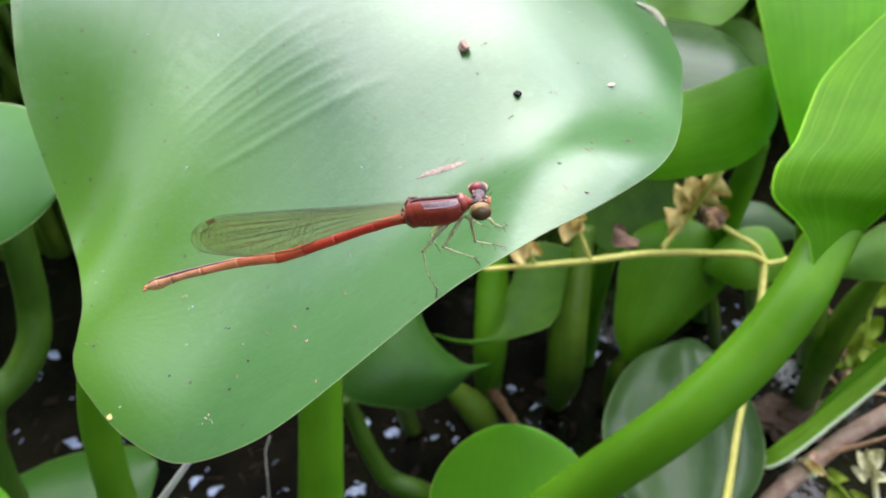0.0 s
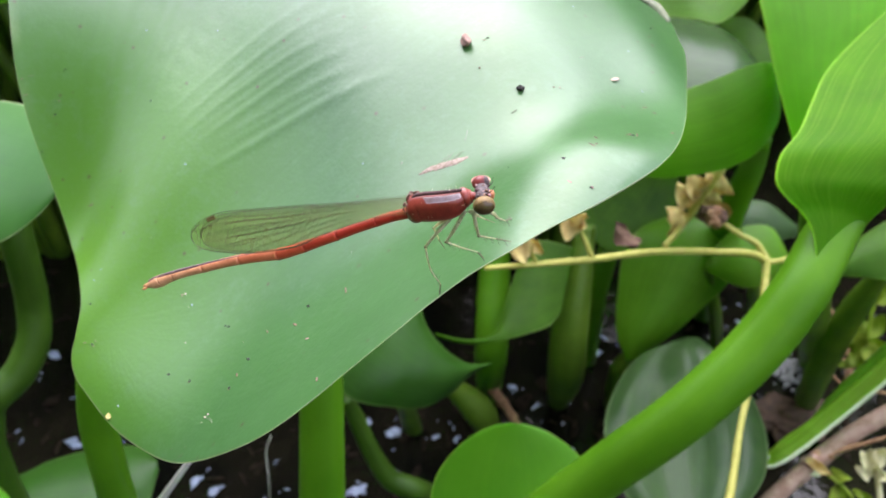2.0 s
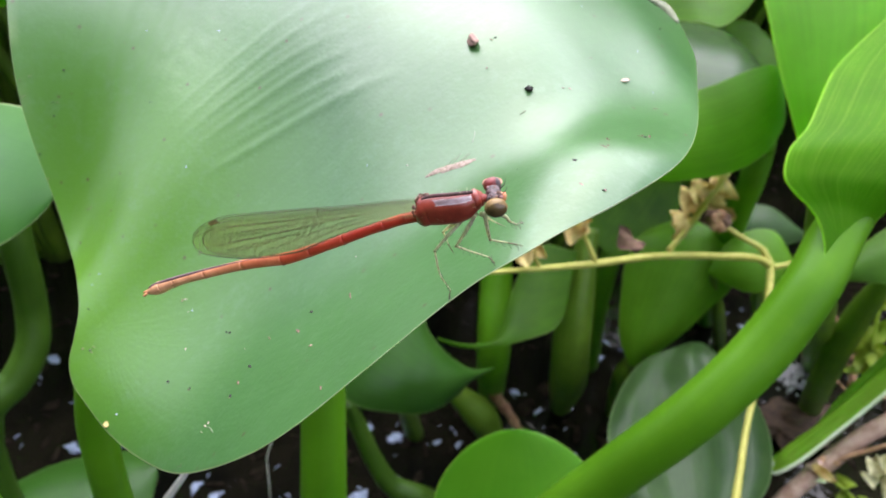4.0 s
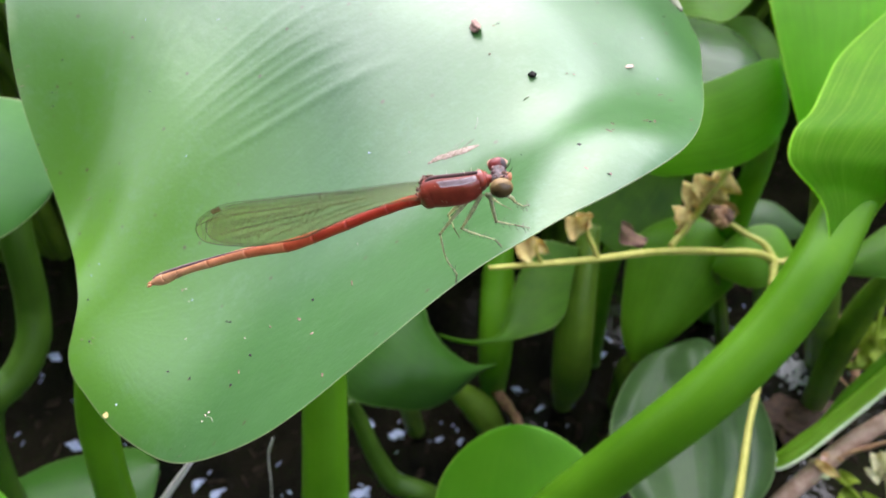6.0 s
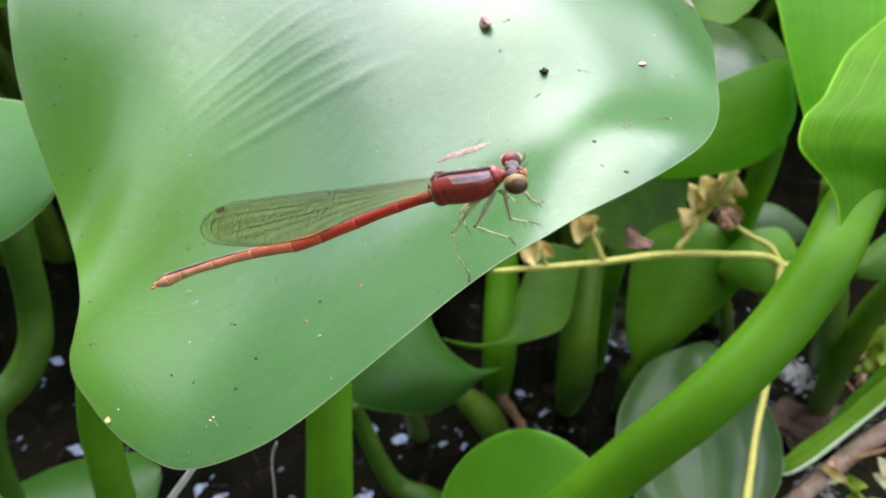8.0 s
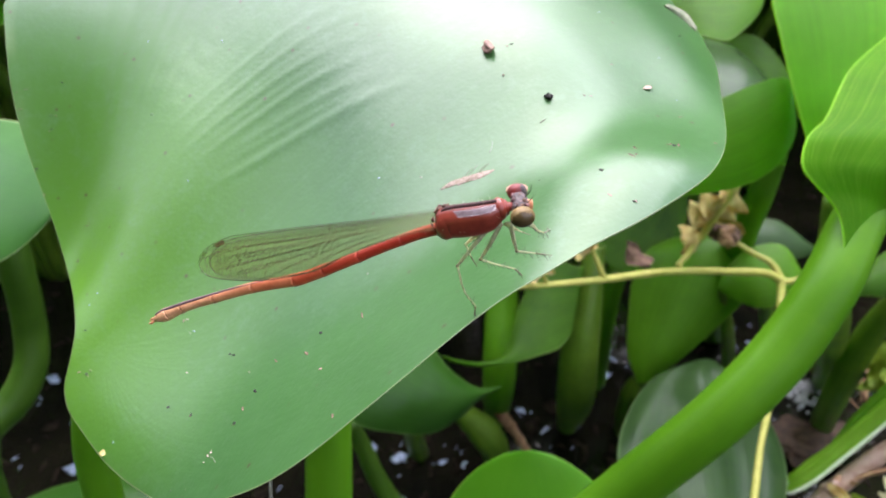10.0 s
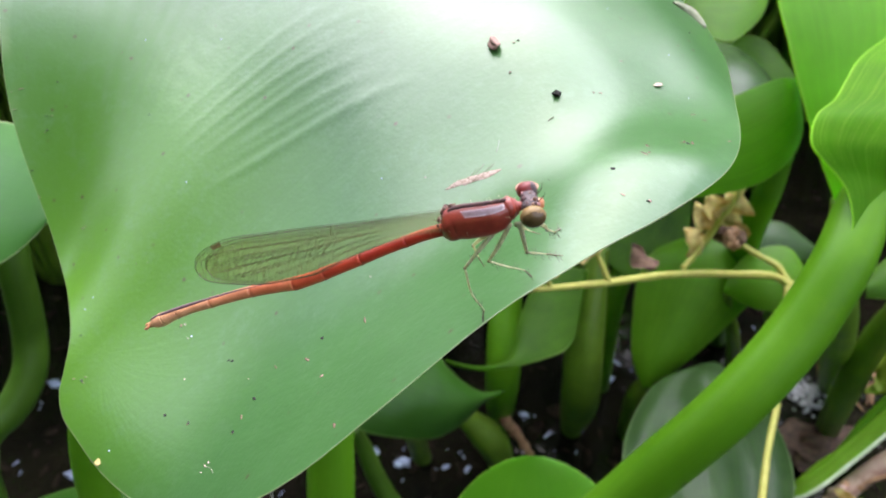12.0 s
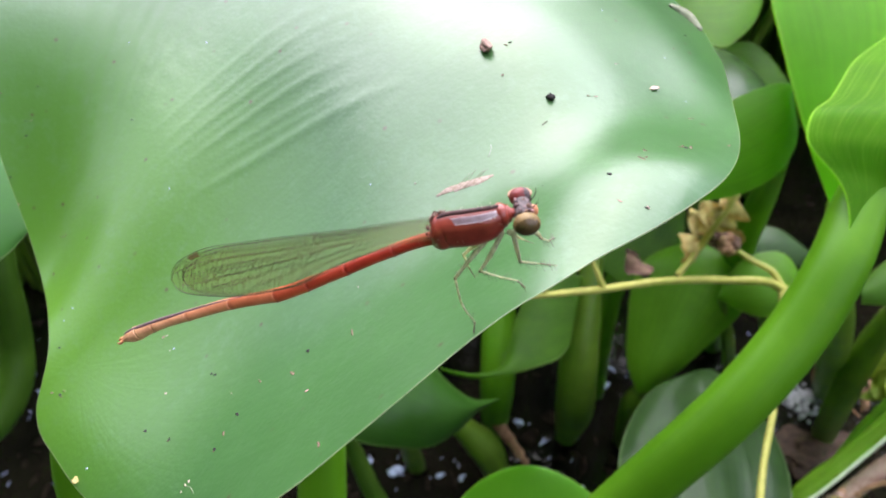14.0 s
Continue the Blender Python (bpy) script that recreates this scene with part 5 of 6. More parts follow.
    part("belly", body([q - up * (s[1] * 0.75) for q, s in list(zip(tp, ts))[3:22:3]], [(0.0005, 0.0003), (0.0008, 0.0005), (0.0009, 0.0005), (0.0008, 0.0005), (0.0006, 0.0004), (0.0005, 0.0003), (0.0003, 0.0002)], 16), LEG, thing, "pale underside of the thorax")
    hairs = bmesh.new()
    hair_rng = random.Random(3)
    for k in range(40):
        q, s = list(zip(tp, ts))[hair_rng.randrange(1, 24)]
        a = hair_rng.uniform(0, 2 * math.pi)
        o = (across * math.cos(a) + up * math.sin(a) + axis * hair_rng.uniform(-0.5, 0.5)).normalized()
        q = q + across * s[0] * math.cos(a) + up * s[1] * math.sin(a)
        b2 = tube([q, q + o * 0.0003], [0.00002, 0.00001], 2, 3, closed=False)
        me = bpy.data.meshes.new("t")
        b2.to_mesh(me)
        b2.free()
        hairs.from_mesh(me)
        bpy.data.meshes.remove(me)
    part("hairs", hairs, LEG, thing, "sparse fine pale hairs")
    part("neck", tube([tp[-3], Vector((0.0032, 0.0625, 0.3823)), Vector((0.0037, 0.0627, 0.3824))], [0.0006, 0.0004, 0.0005], 10, 12), RED, thing)

    # head: a crossbar with a large eye at each end
    far_eye, near_eye = Vector((0.0037, 0.0644, 0.3827)), Vector((0.0039, 0.0609, 0.3821))
    mid = (far_eye + near_eye) / 2
    bm = bmesh.new()
    bmesh.ops.create_uvsphere(bm, u_segments=24, v_segments=16, radius=1.0)
    bar = (near_eye - far_eye).normalized()
    fwd = (axis - bar * axis.dot(bar)).normalized()
    top = bar.cross(fwd)
    head_turn = Matrix((bar, fwd, top)).transposed()
    for v in bm.verts:
        v.co = mid + head_turn @ Vector((v.co.x * 0.0017, v.co.y * 0.00085 * (1 + 0.15 * noise.noise(v.co * 3)), v.co.z * 0.0007))
    part("head", bm, HEAD, thing, "dark speckled head with pinkish cheeks")
    knob_rng = random.Random(4)
    for k in range(12):
        o = head_turn @ Vector((knob_rng.uniform(-0.0011, 0.0011), knob_rng.uniform(-0.0006, 0.0008), 0.00055))
        part("head_plate", lump(mid + o, knob_rng.uniform(0.00012, 0.00026), k, 0.6), (HEAD, BLUSH, DUSK, KNOB)[k % 4], thing)
    part("face", lump(mid + fwd * 0.0007 - top * 0.0002, 0.00055, 3, 0.3, 3), ORANGE, thing)
    for q, mat, text, grow in ((far_eye, EYE_RED, "red compound eye", 0.8), (near_eye, EYE_OLIVE, "olive-brown compound eye", 0.97)):
        bm = bmesh.new()
        bmesh.ops.create_uvsphere(bm, u_segments=28, v_segments=18, radius=1.0)
        for v in bm.verts:
            v.co = q + grow * (head_turn @ Vector((v.co.x * 0.00095, v.co.y * 0.00118, v.co.z * 0.00105)))
        orb = part("eye", bm, mat, thing, text)
        cap = bmesh.new()
        bmesh.ops.create_uvsphere(cap, u_segments=24, v_segments=14, radius=1.0)
        bmesh.ops.delete(cap, geom=[v for v in cap.verts if (v.co.y < 0.25 if mat is EYE_RED else v.co.x < 0.35)], context="VERTS")
        for v in cap.verts:
            v.co = q + grow * 1.015 * (head_turn @ Vector((v.co.x * 0.00095, v.co.y * 0.00118, v.co.z * 0.00105)))
        part("eye_cap", cap, EYE_DARK if mat is EYE_OLIVE else HEAD, orb, "darker part of the eye")
    part("eye_rim", tube([far_eye + fwd * (0.00098 * math.cos(a)) - bar * (0.0008 * math.sin(a)) + top * 0.0002 for a in (radians(v) for v in (-20, 20, 60, 100, 140, 180))], [0.00006, 0.00012, 0.00013, 0.00013, 0.00012, 0.00006], 24, 8), PEACH, thing, "peach-coloured rim of the eye")
    for s in (-1, 1):
        a = mid + bar * 0.0005 * s + fwd * 0.0006 + top * 0.0004
        part("antenna", tube([a, a + fwd * 0.0005 + top * 0.0005, a + fwd * 0.0007 + top * 0.0011 + bar * 0.0002 * s], [0.00007, 0.00004, 0.00002], 10, 6), SPINE, thing)

    # abdomen: ten segments, scarlet near the thorax and orange towards the end
    ap = spline([(-0.00374, 0.06272, 0.38014), (-0.0051, 0.06295, 0.3797), (-0.00889, 0.06339, 0.3781), (-0.01349, 0.06385, 0.37598), (-0.01827, 0.06438, 0.3739), (-0.02037, 0.06476, 0.37327), (-0.02359, 0.06537, 0.37234), (-0.02841, 0.06611, 0.37064), (-0.03265, 0.06667, 0.36899), (-0.03608, 0.06699, 0.36736)], 401)
    run = np.concatenate(([0.0], np.cumsum(np.linalg.norm(np.diff(ap, axis=0), axis=1))))
    ap = np.stack([np.interp(np.linspace(0, run[-1], 401), run, ap[:, c]) for c in range(3)], axis=1)
    cuts = [0.0, 0.035, 0.11, 0.25, 0.37, 0.47, 0.614, 0.76, 0.885, 0.94, 1.0]
    for k in range(10):
        skin = ABDOMEN[k]
        a, b = cuts[k] * 400, cuts[k + 1] * 400
        n = 14
        pts, shp = [], []
        for i in range(n):
            s = i / (n - 1)
            q = ap[int(round(a + (b - a) * s))]
            wide = float(np.interp(cuts[k] + (cuts[k + 1] - cuts[k]) * s, (0, 0.04, 0.16, 0.3, 0.41, 0.46, 0.52, 0.61, 0.76, 0.83, 0.89, 0.95, 1), (0.0006, 0.00056, 0.00053, 0.00058, 0.00064, 0.00067, 0.00061, 0.00057, 0.00056, 0.00053, 0.00056, 0.00074, 0.0006)))
            swell = 1 - 0.03 * math.sin(math.pi * s)
            if k == 9 and s > 0.5:
                swell *= 1 - 0.5 * (s - 0.5) / 0.5
            pts.append(q)
            shp.append((wide * swell, wide * swell * 1.06))
        part("abdomen_segment", body(pts, shp, 18), skin, thing)
        if 1 < k < 9:
            q = Vector(ap[int(a)])
            d = Vector(ap[int(a) + 2] - ap[int(a) - 2]).normalized()
            wide = shp[0][0] * 1.008
            part("segment_ring", body([q - d * 0.00005, q + d * 0.00005], [(wide, wide * 1.06)] * 2, 18), ABDOMEN[k - 1], thing)
            part("ring_mark", lump(q + across * wide * 0.75 - up * wide * 0.6, 0.00012, k, 0.6, 2), KNOB, thing)
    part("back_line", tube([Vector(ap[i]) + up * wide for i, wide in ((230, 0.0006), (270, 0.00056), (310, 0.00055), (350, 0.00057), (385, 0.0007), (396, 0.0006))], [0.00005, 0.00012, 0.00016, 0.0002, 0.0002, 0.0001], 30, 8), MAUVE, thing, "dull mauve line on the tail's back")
    end = Vector(ap[-1])
    d = (end - Vector(ap[-12])).normalized()
    for s in (-1, 1):
        part("tail_clasper", tube([end, end + d * 0.0005 + across * 0.0003 * s, end + d * 0.0009 + across * 0.0002 * s], [0.0002, 0.00016, 0.00006], 10, 8), ORANGE, thing)

    # wings: folded together along the body; margins in millimetres, from root to tip
    hinge, ax = Vector((-0.00393, 0.06235, 0.38135)), Vector((-0.02954, 0.06741, 0.37449)) - Vector((-0.00393, 0.06235, 0.38135))
    span = ax.length
    ax.normalize()
    ay = Vector((0.13408, -0.48972, -0.86151))
    ay = (ay - ax * ay.dot(ax)).normalized()
    az = Vector((-0.28607, -0.85147, 0.43949))
    front = spline([(0.0, -0.95, 0), (0.1, -1.1, 0), (0.265, -1.22, 0), (0.38, -1.43, 0), (0.52, -1.67, 0), (0.67, -1.88, 0), (0.805, -2.02, 0), (0.863, -1.9, 0), (0.925, -1.5, 0), (0.97, -0.95, 0), (0.992, -0.4, 0), (1.0, 0.25, 0)], 160)
    rear = spline([(0.0, 0.75, 0), (0.06, 0.62, 0), (0.16, 0.85, 0), (0.27, 1.3, 0), (0.36, 1.8, 0), (0.458, 2.45, 0), (0.566, 2.98, 0), (0.70, 3.02, 0), (0.837, 2.55, 0), (0.933, 1.97, 0), (0.973, 1.5, 0), (0.994, 0.9, 0), (1.0, 0.3, 0)], 160)
    RUNS = [[(0, 0), (1, 0)], [(0, 0.09), (0.42, 0.07)], [(0, 0.2), (0.4, 0.15), (0.985, 0.13)], [(0, 0.35), (0.4, 0.24), (0.7, 0.24), (0.975, 0.28)], [(0.25, 0.42), (0.5, 0.33), (0.75, 0.38), (0.96, 0.52)], [(0, 0.5), (0.35, 0.44), (0.6, 0.48), (0.8, 0.6), (0.93, 0.76)],
            [(0.4, 0.52), (0.6, 0.62), (0.78, 0.8), (0.86, 0.92)], [(0, 0.66), (0.3, 0.62), (0.5, 0.68), (0.66, 0.84), (0.74, 0.97)], [(0, 0.85), (0.2, 0.78), (0.42, 0.82), (0.55, 0.95)], [(0, 1), (1, 1)], [(0.5, 0.36), (0.8, 0.48), (0.93, 0.64)], [(0.55, 0.57), (0.75, 0.7), (0.88, 0.87)]]
    for w, (reach, narrow, lift, shift) in enumerate(((1.0, 1.0, 0.0, 0.0), (0.992, 0.96, 0.00016, 0.00016), (0.955, 0.94, -0.0002, 0.0001), (0.94, 0.9, 0.0003, 0.0003))):
        start = hinge + az * lift + ay * shift

        def spot(u, v):
            lead, trail = (float(np.interp(u, m[:, 0], m[:, 1])) * narrow / 1000 for m in (front, rear))
            return start + ax * (u * span * reach) + ay * (lead + (trail - lead) * v) + az * (0.00007 * math.sin(v * 14 + 4 * u))

        def line(run, n):
            us, vs = zip(*run)
            return [(u, float(np.interp(u, us, vs))) for u in (us[0] + (us[-1] - us[0]) * (1 - (1 - i / (n - 1)) ** 1.5) for i in range(n))]

        bm = bmesh.new()
        n, m = 56, 12
        grid = [[bm.verts.new(spot(1 - (1 - i / n) ** 1.8, j / m)) for j in range(m + 1)] for i in range(n + 1)]
        for i in range(n):
            for j in range(m):
                bm.faces.new((grid[i][j], grid[i + 1][j], grid[i + 1][j + 1], grid[i][j + 1]))
        bmesh.ops.remove_doubles(bm, verts=bm.verts[:], dist=1e-6)
        wing = part("wing", bm, WING, thing, "clear membranous wing with a fine net of veins")
        rng = random.Random(w)
        ridges = []
        for k, run in enumerate(RUNS):
            size = 0.00003 if k in (0, 9) else 0.000032 if k in (3, 5) else 0.000021
            if w in (0, 2) or k in (0, 9):
                ridges.append(tube([spot(u, v) for u, v in line(run, 22)], [size * 0.5, size, size * 0.9], 44, 5, closed=False))
        if w in (0, 2):
            ends = [(run, run[0][0], run[-1][0]) for run in RUNS]
            for k in range(60):
                u = 0.2 + 0.78 * ((k + rng.uniform(-0.2, 0.2)) / 60) ** 0.85
                here = sorted(float(np.interp(u, *zip(*run))) for run, a, b in ends if a <= u <= b)
                for j, (a, b) in enumerate(zip(here, here[1:])):
                    if b - a < 0.04 or (u < 0.42 and rng.random() < 0.55) or (j == 0 and k % 2):
                        continue
                    du = rng.uniform(-0.008, 0.008) + 0.009 * (j % 2)
                    ridges.append(tube([spot(min(u + du, 0.985), a), spot(min(u + du + rng.uniform(0.008, 0.02), 0.985), b)], [0.000017, 0.000014], 2, 4, closed=False))
            ridges.append(tube([spot(0.4 + 0.05 * v, v) for v in (0.0, 0.15, 0.3, 0.45)], [0.00004, 0.00003, 0.00002], 10, 5))
        part("vein_net", gather(ridges), VEIN, wing, "dark fine vein network")
        if w:
            continue
        mark = bmesh.new()
        mark.faces.new([mark.verts.new(spot(u, v) + az * 0.00004) for u, v in ((0.865, 0.015), (0.91, 0.02), (0.905, 0.13), (0.862, 0.13))])
        part("wing_mark", mark, STIGMA, wing, "small brown cell near the wing's tip")

    # legs: thigh, shin and foot with bristles
    def leg(points, knee, seed, bristles=True):
        rng = random.Random(seed)
        pts = [Vector(q) for q in points]
        for k, gap in ((-1, 0.00006), (-2, 0.00016)):
            ground = leaf_height(pts[k].x, pts[k].y) + leaf_relief(pts[k].x, pts[k].y) + gap
            pts[k].z = ground if k == -1 else max(pts[k].z, ground)
        limb = part("leg", tube(pts[:knee + 1], [0.00024, 0.00021, 0.00013], 14, 10), LEG, thing, "pale straw-coloured leg")
        part("knee", lump(pts[knee], 0.00015, seed, 0.4), KNOB, limb)
        part("shin", tube(pts[knee:-1], [0.00011, 0.00009, 0.00006], 12, 8), LEG, limb)
        part("foot", tube(pts[-2:], [0.00007, 0.00004], 8, 6, wobble=0.5, seed=seed), FOOT, limb)
        if bristles:
            hair = []
            for a, b in zip(pts, pts[1:]):
                d = (b - a).normalized()
                for k in range(5):
                    q = a.lerp(b, 0.1 + 0.85 * (k + rng.uniform(-0.3, 0.3)) / 5)
                    for s in (-1, 1):
                        o = (across * s * rng.uniform(0.5, 1.0) + up * rng.uniform(-0.3, 0.5) + d * rng.uniform(0.2, 0.8)).normalized()
                        hair.append(tube([q, q + o * rng.uniform(0.0004, 0.0009)], [0.000034, 0.000016], 2, 4, closed=False))
            part("bristles", gather(hair), SPINE, limb)

    leg([(0.00095, 0.06183, 0.38056), (-0.00060, 0.06144, 0.37888), (-0.00220, 0.06145, 0.37667), (-0.00169, 0.06148, 0.37359), (-0.00064, 0.06182, 0.37133), (-0.00084, 0.06193, 0.37002)], 2, 1)
    leg([(0.00201, 0.06172, 0.38105), (0.00102, 0.06146, 0.37909), (0.00000, 0.06179, 0.37703), (0.00150, 0.06275, 0.37568), (0.00347, 0.06427, 0.37390), (0.00431, 0.06493, 0.37254)], 2, 2)
    leg([(0.00283, 0.06152, 0.38118), (0.00310, 0.06142, 0.37961), (0.00347, 0.06193, 0.37767), (0.00543, 0.06396, 0.37591), (0.00742, 0.06634, 0.37387)], 2, 3)
    leg([(0.00376, 0.06123, 0.38122), (0.00496, 0.06276, 0.37996), (0.00561, 0.06444, 0.37830), (0.00673, 0.06732, 0.37605), (0.00778, 0.07054, 0.37427)], 2, 4)
    leg([(0.00036, 0.06176, 0.38004), (-0.00049, 0.06250, 0.37912), (-0.00132, 0.06429, 0.37713), (-0.00086, 0.06731, 0.37360), (-0.00021, 0.07109, 0.36953)], 2, 5, False)
    leg([(0.00248, 0.06155, 0.38102), (0.00341, 0.06318, 0.37941), (0.00435, 0.06606, 0.37710), (0.00581, 0.07118, 0.37328)], 1, 6, False)
    return thing


# ---- crumbs and marks lying on the broad leaf ----
def crumb(name, place, size, material, label, category, seed, stretch=(1, 1, 0.5), turn=0.0, group=""):
    place = Vector(place) + Vector((0, 0, leaf_relief(place[0], place[1])))
    thing_of(name, lump(place + Vector((0, 0, size * stretch[2] * 0.4)), size, seed, 0.5, 3, stretch, turn), material, place, label, category, group)


crumb("pellet", (0.0033, 0.1094, 0.3791), 0.0011, PELLET, "brown lumpy pellet lying on the leaf", "pellet", 1, (0.7, 1.7, 0.7), 0.1)
crumb("pellet", (0.0112, 0.0987, 0.3771), 0.00055, CRUMB_DARK, "small dark round pellet on the leaf", "pellet", 2, (1, 1.2, 0.8))
crumb("dry_flake", (0.0269, 0.1076, 0.3777), 0.0009, SCAR, "small cream dry flake stuck to the leaf", "flake", 3, (1.2, 0.8, 0.05))
crumb("dry_flake", (-0.0531, 0.0756, 0.3343), 0.0006, HUSK, "yellowish crumbly flake at the leaf's margin", "flake", 4, (0.8, 1.2, 0.3))
def on_leaf(points):
    return [Vector(q) + Vector((0, 0, leaf_relief(q[0], q[1]))) for q in points]


for left, right in (([(-0.0038, 0.0888, 0.3713), (-0.0022, 0.0893, 0.3720), (-0.0009, 0.0892, 0.3724)], [(-0.0036, 0.0886, 0.3713), (-0.0021, 0.0883, 0.3718), (-0.0007, 0.0882, 0.3723)]),
                    ([(-0.0010, 0.0892, 0.3724), (0.0013, 0.0888, 0.3731), (0.0032, 0.0882, 0.3736)], [(-0.0006, 0.0881, 0.3723), (0.0015, 0.0875, 0.3729), (0.0033, 0.0880, 0.3736)]),
                    ([(-0.0016, 0.0886, 0.3721), (0.0002, 0.0885, 0.3727), (0.0012, 0.0884, 0.3730)], [(-0.0015, 0.0881, 0.3720), (0.0001, 0.0879, 0.3725), (0.0012, 0.0881, 0.3729)])):
    thing_of("leaf_scar", loft(on_leaf(left), on_leaf(right), 0.00012, thick=0.0001, rows=24, cols=10, ripple=0.0001, ripples=11.0), SCAR, left[0], "torn pale dry scar on the leaf's surface", "scar", "scars")
for k, (a, b) in enumerate((((-0.0011, 0.0887), (0.0005, 0.0900)), ((-0.0003, 0.0887), (0.0013, 0.0902)), ((0.0006, 0.0884), (0.0023, 0.0897)), ((0.0014, 0.0887), (0.0027, 0.0896)))):
    a, b = (Vector((*q, leaf_height(*q) + leaf_relief(*q))) for q in (a, b))
    thing_of("scratch", tube([a, (a + b) / 2, b], [0.00004, 0.00006, 0.00003], 8, 6), BLEACH, a, "fine pale scratch beside the scar", "scratch", "scratches")
for k, (a, b) in enumerate((((0.0096, 0.0941, 0.3761), (0.0104, 0.0947, 0.3763)), ((0.0028, 0.0913, 0.3740), (0.0032, 0.0931, 0.3745)), ((-0.0526, 0.1000, 0.3526), (-0.0504, 0.0996, 0.3538)), ((-0.0383, 0.0641, 0.3404), (-0.0360, 0.0638, 0.3424)), ((-0.0363, 0.0618, 0.3415), (-0.0359, 0.0630, 0.3422)), ((-0.0359, 0.0617, 0.3419), (-0.0354, 0.0628, 0.3427)), ((-0.0331, 0.0656, 0.3457), (-0.0313, 0.0637, 0.3468)), ((-0.0372, 0.0621, 0.3407), (-0.0362, 0.0620, 0.3417)), ((-0.0533, 0.1008, 0.3526), (-0.0523, 0.0997, 0.3526)))):
    a, b = (Vector(q) + Vector((0, 0, leaf_relief(q[0], q[1]))) for q in (a, b))
    thing_of("fibre", tube([a, (Vector(a) + Vector(b)) / 2 + Vector((0.0002, 0.0002, 0.0001)), b], [0.00005, 0.00007, 0.00004], 8, 6), BLEACH, a, "tiny pale fibre stuck to the leaf", "fibre", "fibres")
SPOTS = [(-0.0746, 0.1260), (-0.0748, 0.1243), (-0.0771, 0.1203), (-0.0738, 0.1315), (-0.0607, 0.0879), (-0.0589, 0.0869), (-0.0335, 0.0811), (-0.0255, 0.0755), (-0.0205, 0.0732), (-0.0275, 0.0718), (-0.0290, 0.0701), (-0.0299, 0.0682), (-0.0378, 0.0740), (-0.0424, 0.0770), (-0.0149, 0.0581), (0.0084, 0.0823), (0.0061, 0.1094), (0.0053, 0.1035)]
for k, (x, y) in enumerate(SPOTS):
    crumb("speck", (x, y, leaf_height(x, y)), (0.00034, 0.00024, 0.0003, 0.0002)[k % 4], CRUMB if k % 3 else CRUMB_DARK, "small dark brown spot on the leaf", "speck", k + 50, (1, 0.55, 0.05), k * 1.7, "specks")
SMEARS = [(-0.0665, 0.1127), (-0.0180, 0.0689), (0.0248, 0.0864), (0.0259, 0.0865), (0.0176, 0.0734), (0.0199, 0.0842), (0.0190, 0.0820), (0.0172, 0.1002), (0.0218, 0.1099), (0.0305, 0.1010), (0.0321, 0.0908), (-0.0788, 0.1285), (-0.0797, 0.1261), (-0.0756, 0.1179), (-0.0430, 0.0899), (-0.0134, 0.0744), (0.0150, 0.0746)]
for k, (x, y) in enumerate(SMEARS):
    crumb("smear", (x, y, leaf_height(x, y)), (0.0004, 0.0003, 0.00036)[k % 3], (CRUMB, PELLET, CRUMB)[k % 3], "dried reddish brown smear on the leaf", "smear", k + 90, (1.5, 0.4, 0.06), 0.4 + k * 0.3, "smears")
for k, (x, y) in enumerate([(-0.0415, 0.0876), (-0.0405, 0.0814), (-0.0133, 0.0813), (-0.0329, 0.0656), (-0.0333, 0.0650), (-0.0325, 0.0659), (-0.0295, 0.0761), (-0.0424, 0.0898)]):
    crumb("dry_flake", (x, y, leaf_height(x, y)), (0.00013, 0.0002)[k % 2], SCAR, "tiny pale dry flake stuck to the leaf", "flake", k + 130, (1.2, 0.7, 0.08), k * 0.9, "small flakes")
for k, place in enumerate(((-0.0744, 0.1245, 0.3644), (-0.0737, 0.1260, 0.3667), (-0.0770, 0.1203, 0.3580), (-0.0664, 0.1129, 0.3498), (-0.0728, 0.1298, 0.3720), (-0.0805, 0.1278, 0.3697), (-0.0329, 0.0806, 0.3523), (-0.0253, 0.0752, 0.3553), (-0.0277, 0.0720, 0.3524), (-0.0291, 0.0704, 0.3507), (-0.0298, 0.0684, 0.3495), (-0.0150, 0.0585, 0.3606), (-0.0190, 0.0755, 0.3598), (-0.0209, 0.0735, 0.3580), (-0.0423, 0.0769, 0.3435), (-0.0380, 0.0738, 0.3451),
                           (-0.0592, 0.0872, 0.3394), (-0.0586, 0.0875, 0.3400), (-0.0609, 0.0933, 0.3430), (-0.0064, 0.0920, 0.3712), (0.0175, 0.0733, 0.3763), (0.0195, 0.0822, 0.3769), (0.0252, 0.0862, 0.3769), (0.0244, 0.0863, 0.3769), (0.0385, 0.1310, 0.3774), (0.0163, 0.1000, 0.3776), (0.0068, 0.1097, 0.3795), (0.0053, 0.1036, 0.3776), (0.0150, 0.0796, 0.3763), (0.0340, 0.1224, 0.3779), (-0.0548, 0.1229, 0.3694), (-0.0618, 0.1337, 0.3778))):
    crumb("speck", place, (0.00028, 0.0002, 0.00025, 0.00018)[k % 4], CRUMB if k % 2 else CRUMB_DARK, "tiny dark brown speck on the leaf", "speck", k, (1, 0.8, 0.25), k * 1.1, "specks")
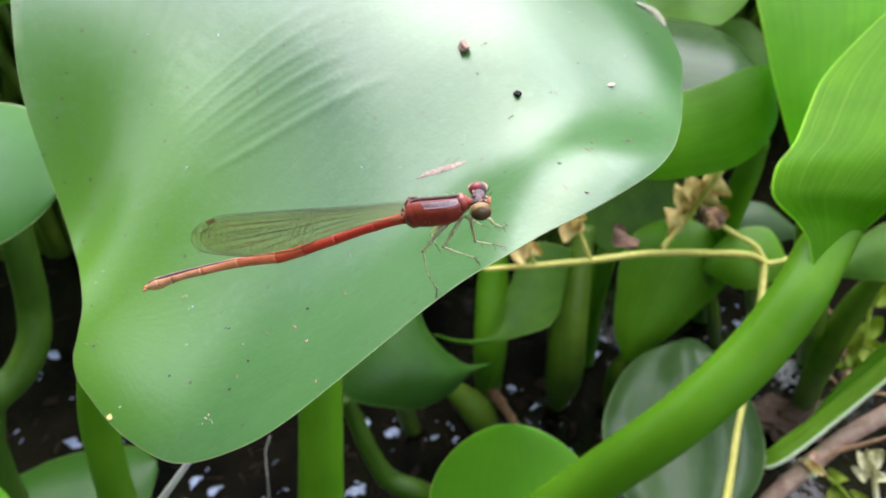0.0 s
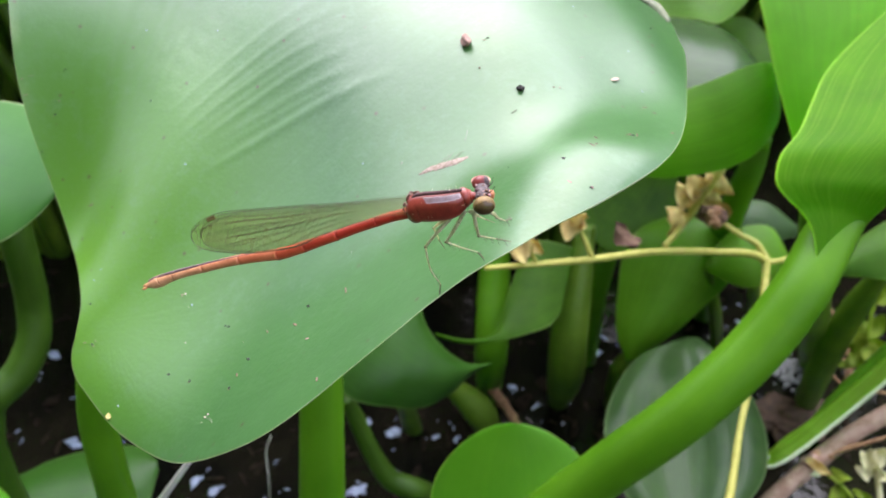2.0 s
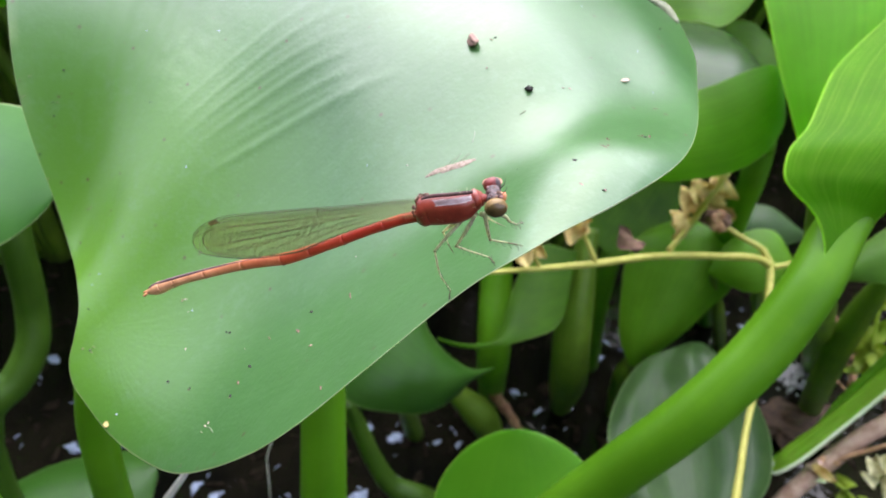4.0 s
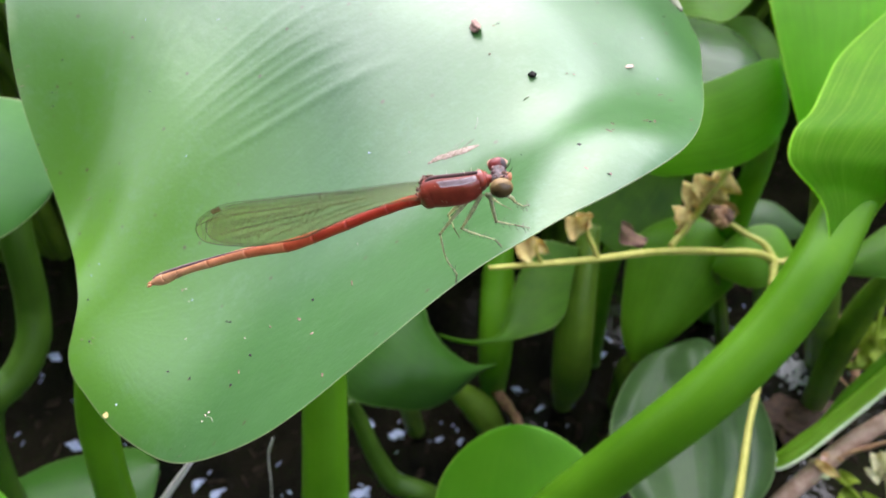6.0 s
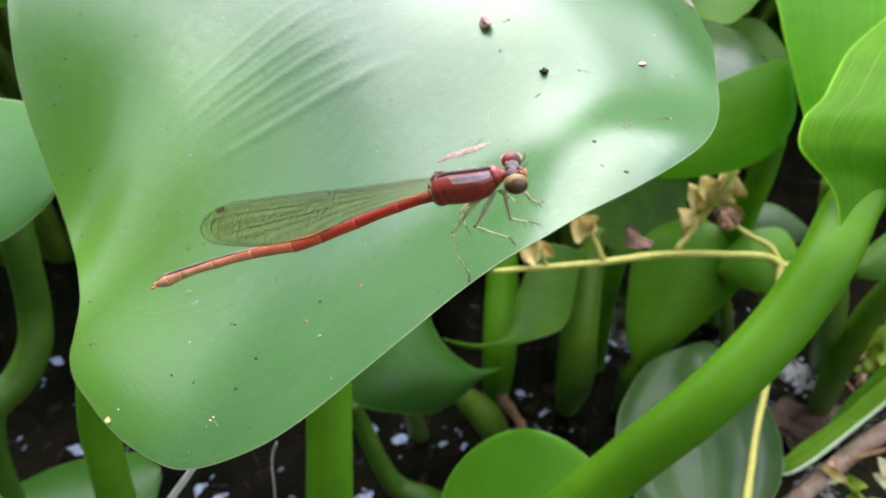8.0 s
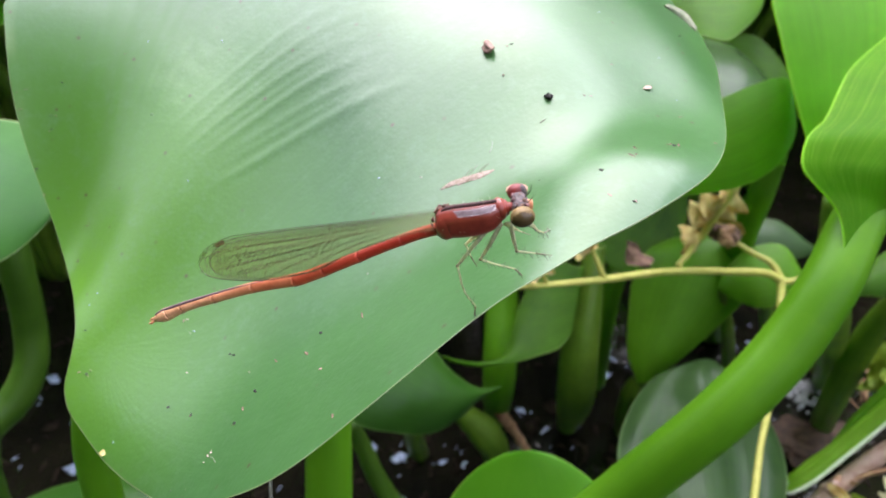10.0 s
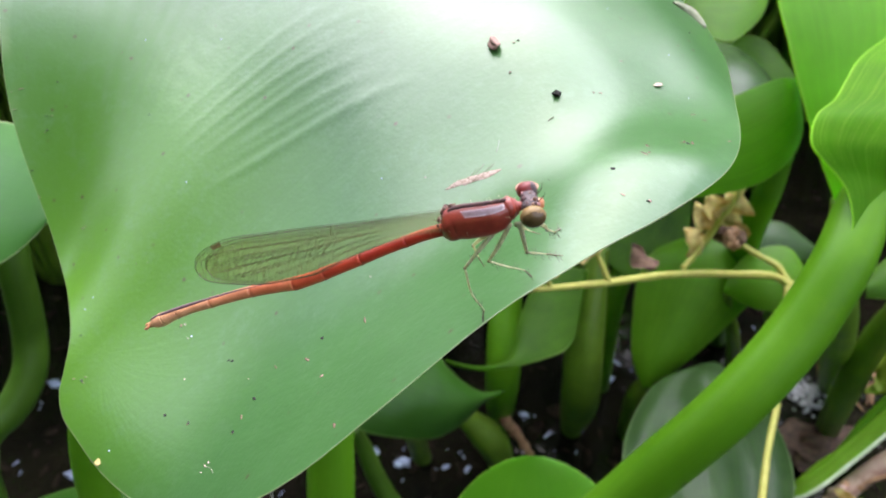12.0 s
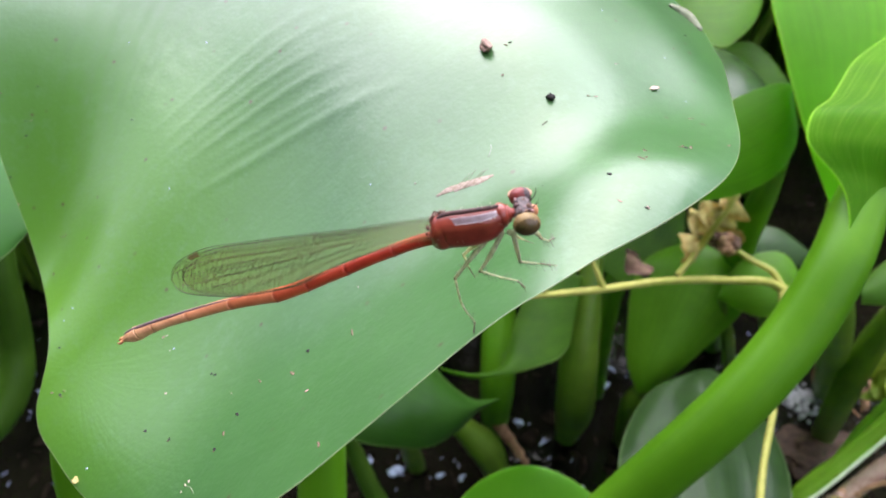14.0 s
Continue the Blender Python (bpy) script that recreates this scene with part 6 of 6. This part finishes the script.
for k, place in enumerate(((-0.0452, 0.1086, 0.3632), (-0.0125, 0.0952, 0.3699), (-0.0578, 0.1355, 0.3801), (-0.0430, 0.1322, 0.3810), (-0.0409, 0.0876, 0.3512), (-0.0513, 0.0760, 0.3360), (0.0226, 0.1252, 0.3825), (0.0315, 0.1181, 0.3781), (0.0317, 0.1067, 0.3763), (-0.0601, 0.0983, 0.3465), (-0.0612, 0.0970, 0.3451))):
    crumb("speck", place, 0.00014, GLINT_AND_SPECK, "tiny white speck on the leaf", "speck", k, (1, 0.9, 0.4), k * 0.7, "specks")

insect = damselfly()


def motions():
    """What moves: the curled leaf on its stalk, and the damselfly."""
    eye_right, eye_up, ahead = Vector((1, 0, 0)), Vector((0, 0.57358, 0.81915)), Vector((0, 0.81915, -0.57358))
    base, bend, neck = curled.location.copy(), Vector((0.0619, 0.1395, 0.2565)), Vector((0.1090, 0.1611, 0.3014))
    tip = Vector((-8.52, 9.68, -6.68))
    stalk_rows, blade_rows = [], []
    for t, f in ((0.0, 0), (0.5, 0.045), (1.0, 0.085), (1.5, 0.11), (2.0, 0.115), (2.5, 0.12), (3.0, 0.14), (5.5, 0.36), (6.0, 0.37), (6.5, 0.4), (7.0, 0.49), (9.5, 0.6), (10.0, 0.56), (10.5, 0.64), (11.0, 0.69), (11.5, 0.77), (12.0, 0.89), (12.5, 0.89), (13.0, 0.96), (13.5, 1), (14.0, 1)):
        turn = Matrix.Translation(bend) @ Matrix.Rotation(radians(-5.4 * f), 4, ahead) @ Matrix.Translation(-bend)
        stalk_rows.append((t, Matrix.Translation((eye_right * 0.0040 + eye_up * 0.0127) * f) @ turn @ Matrix.Translation(base)))
        local = neck - base
        blade_rows.append((t, Matrix.Translation(local) @ Matrix.Rotation(radians(tip.length * f), 4, tip.normalized()) @ Matrix.Translation(-local)))
    walk(curled, stalk_rows)
    walk(curled_blade, blade_rows)
    # the damselfly sways a little on its legs: seconds, millimetres, degrees
    place = insect.matrix_basis.copy()
    walk(insect, [(t, place @ pose(x / 1000, y / 1000, z / 1000, rx, ry, rz)) for t, x, y, z, rx, ry, rz in (
        (0.0, 0, 0, 0, 0, 0, 0), (1.0, -0.02, -0.03, 0.02, 0.5, -0.5, -0.15), (3.0, -0.03, -0.09, 0.03, 0.15, -0.65, -0.18), (5.5, 0.22, 0.12, 0.0, 0.0, -1.6, -0.25),
        (6.0, 0.18, 0.02, 0.0, 0.0, -2.0, -0.2), (6.5, 0.09, 0.03, 0.0, 0.0, -2.3, -0.2), (7.0, 0.12, 0.09, -0.02, 0.2, -2.3, -0.1), (9.5, -0.04, 0.1, 0.03, 1.05, -2.9, 0.0), (10.5, -0.04, 0.18, -0.02, 1.2, -3.1, 0.0),
        (11.5, -0.08, 0.03, 0.1, 1.7, -3.3, 0.0), (12.5, -0.09, -0.04, 0.11, 2.1, -3.4, 0.0), (13.5, -0.07, 0.03, 0.1, 2.1, -3.4, 0.25), (14.0, -0.05, 0.2, 0.03, 1.3, -3.0, 0.45))])


motions()
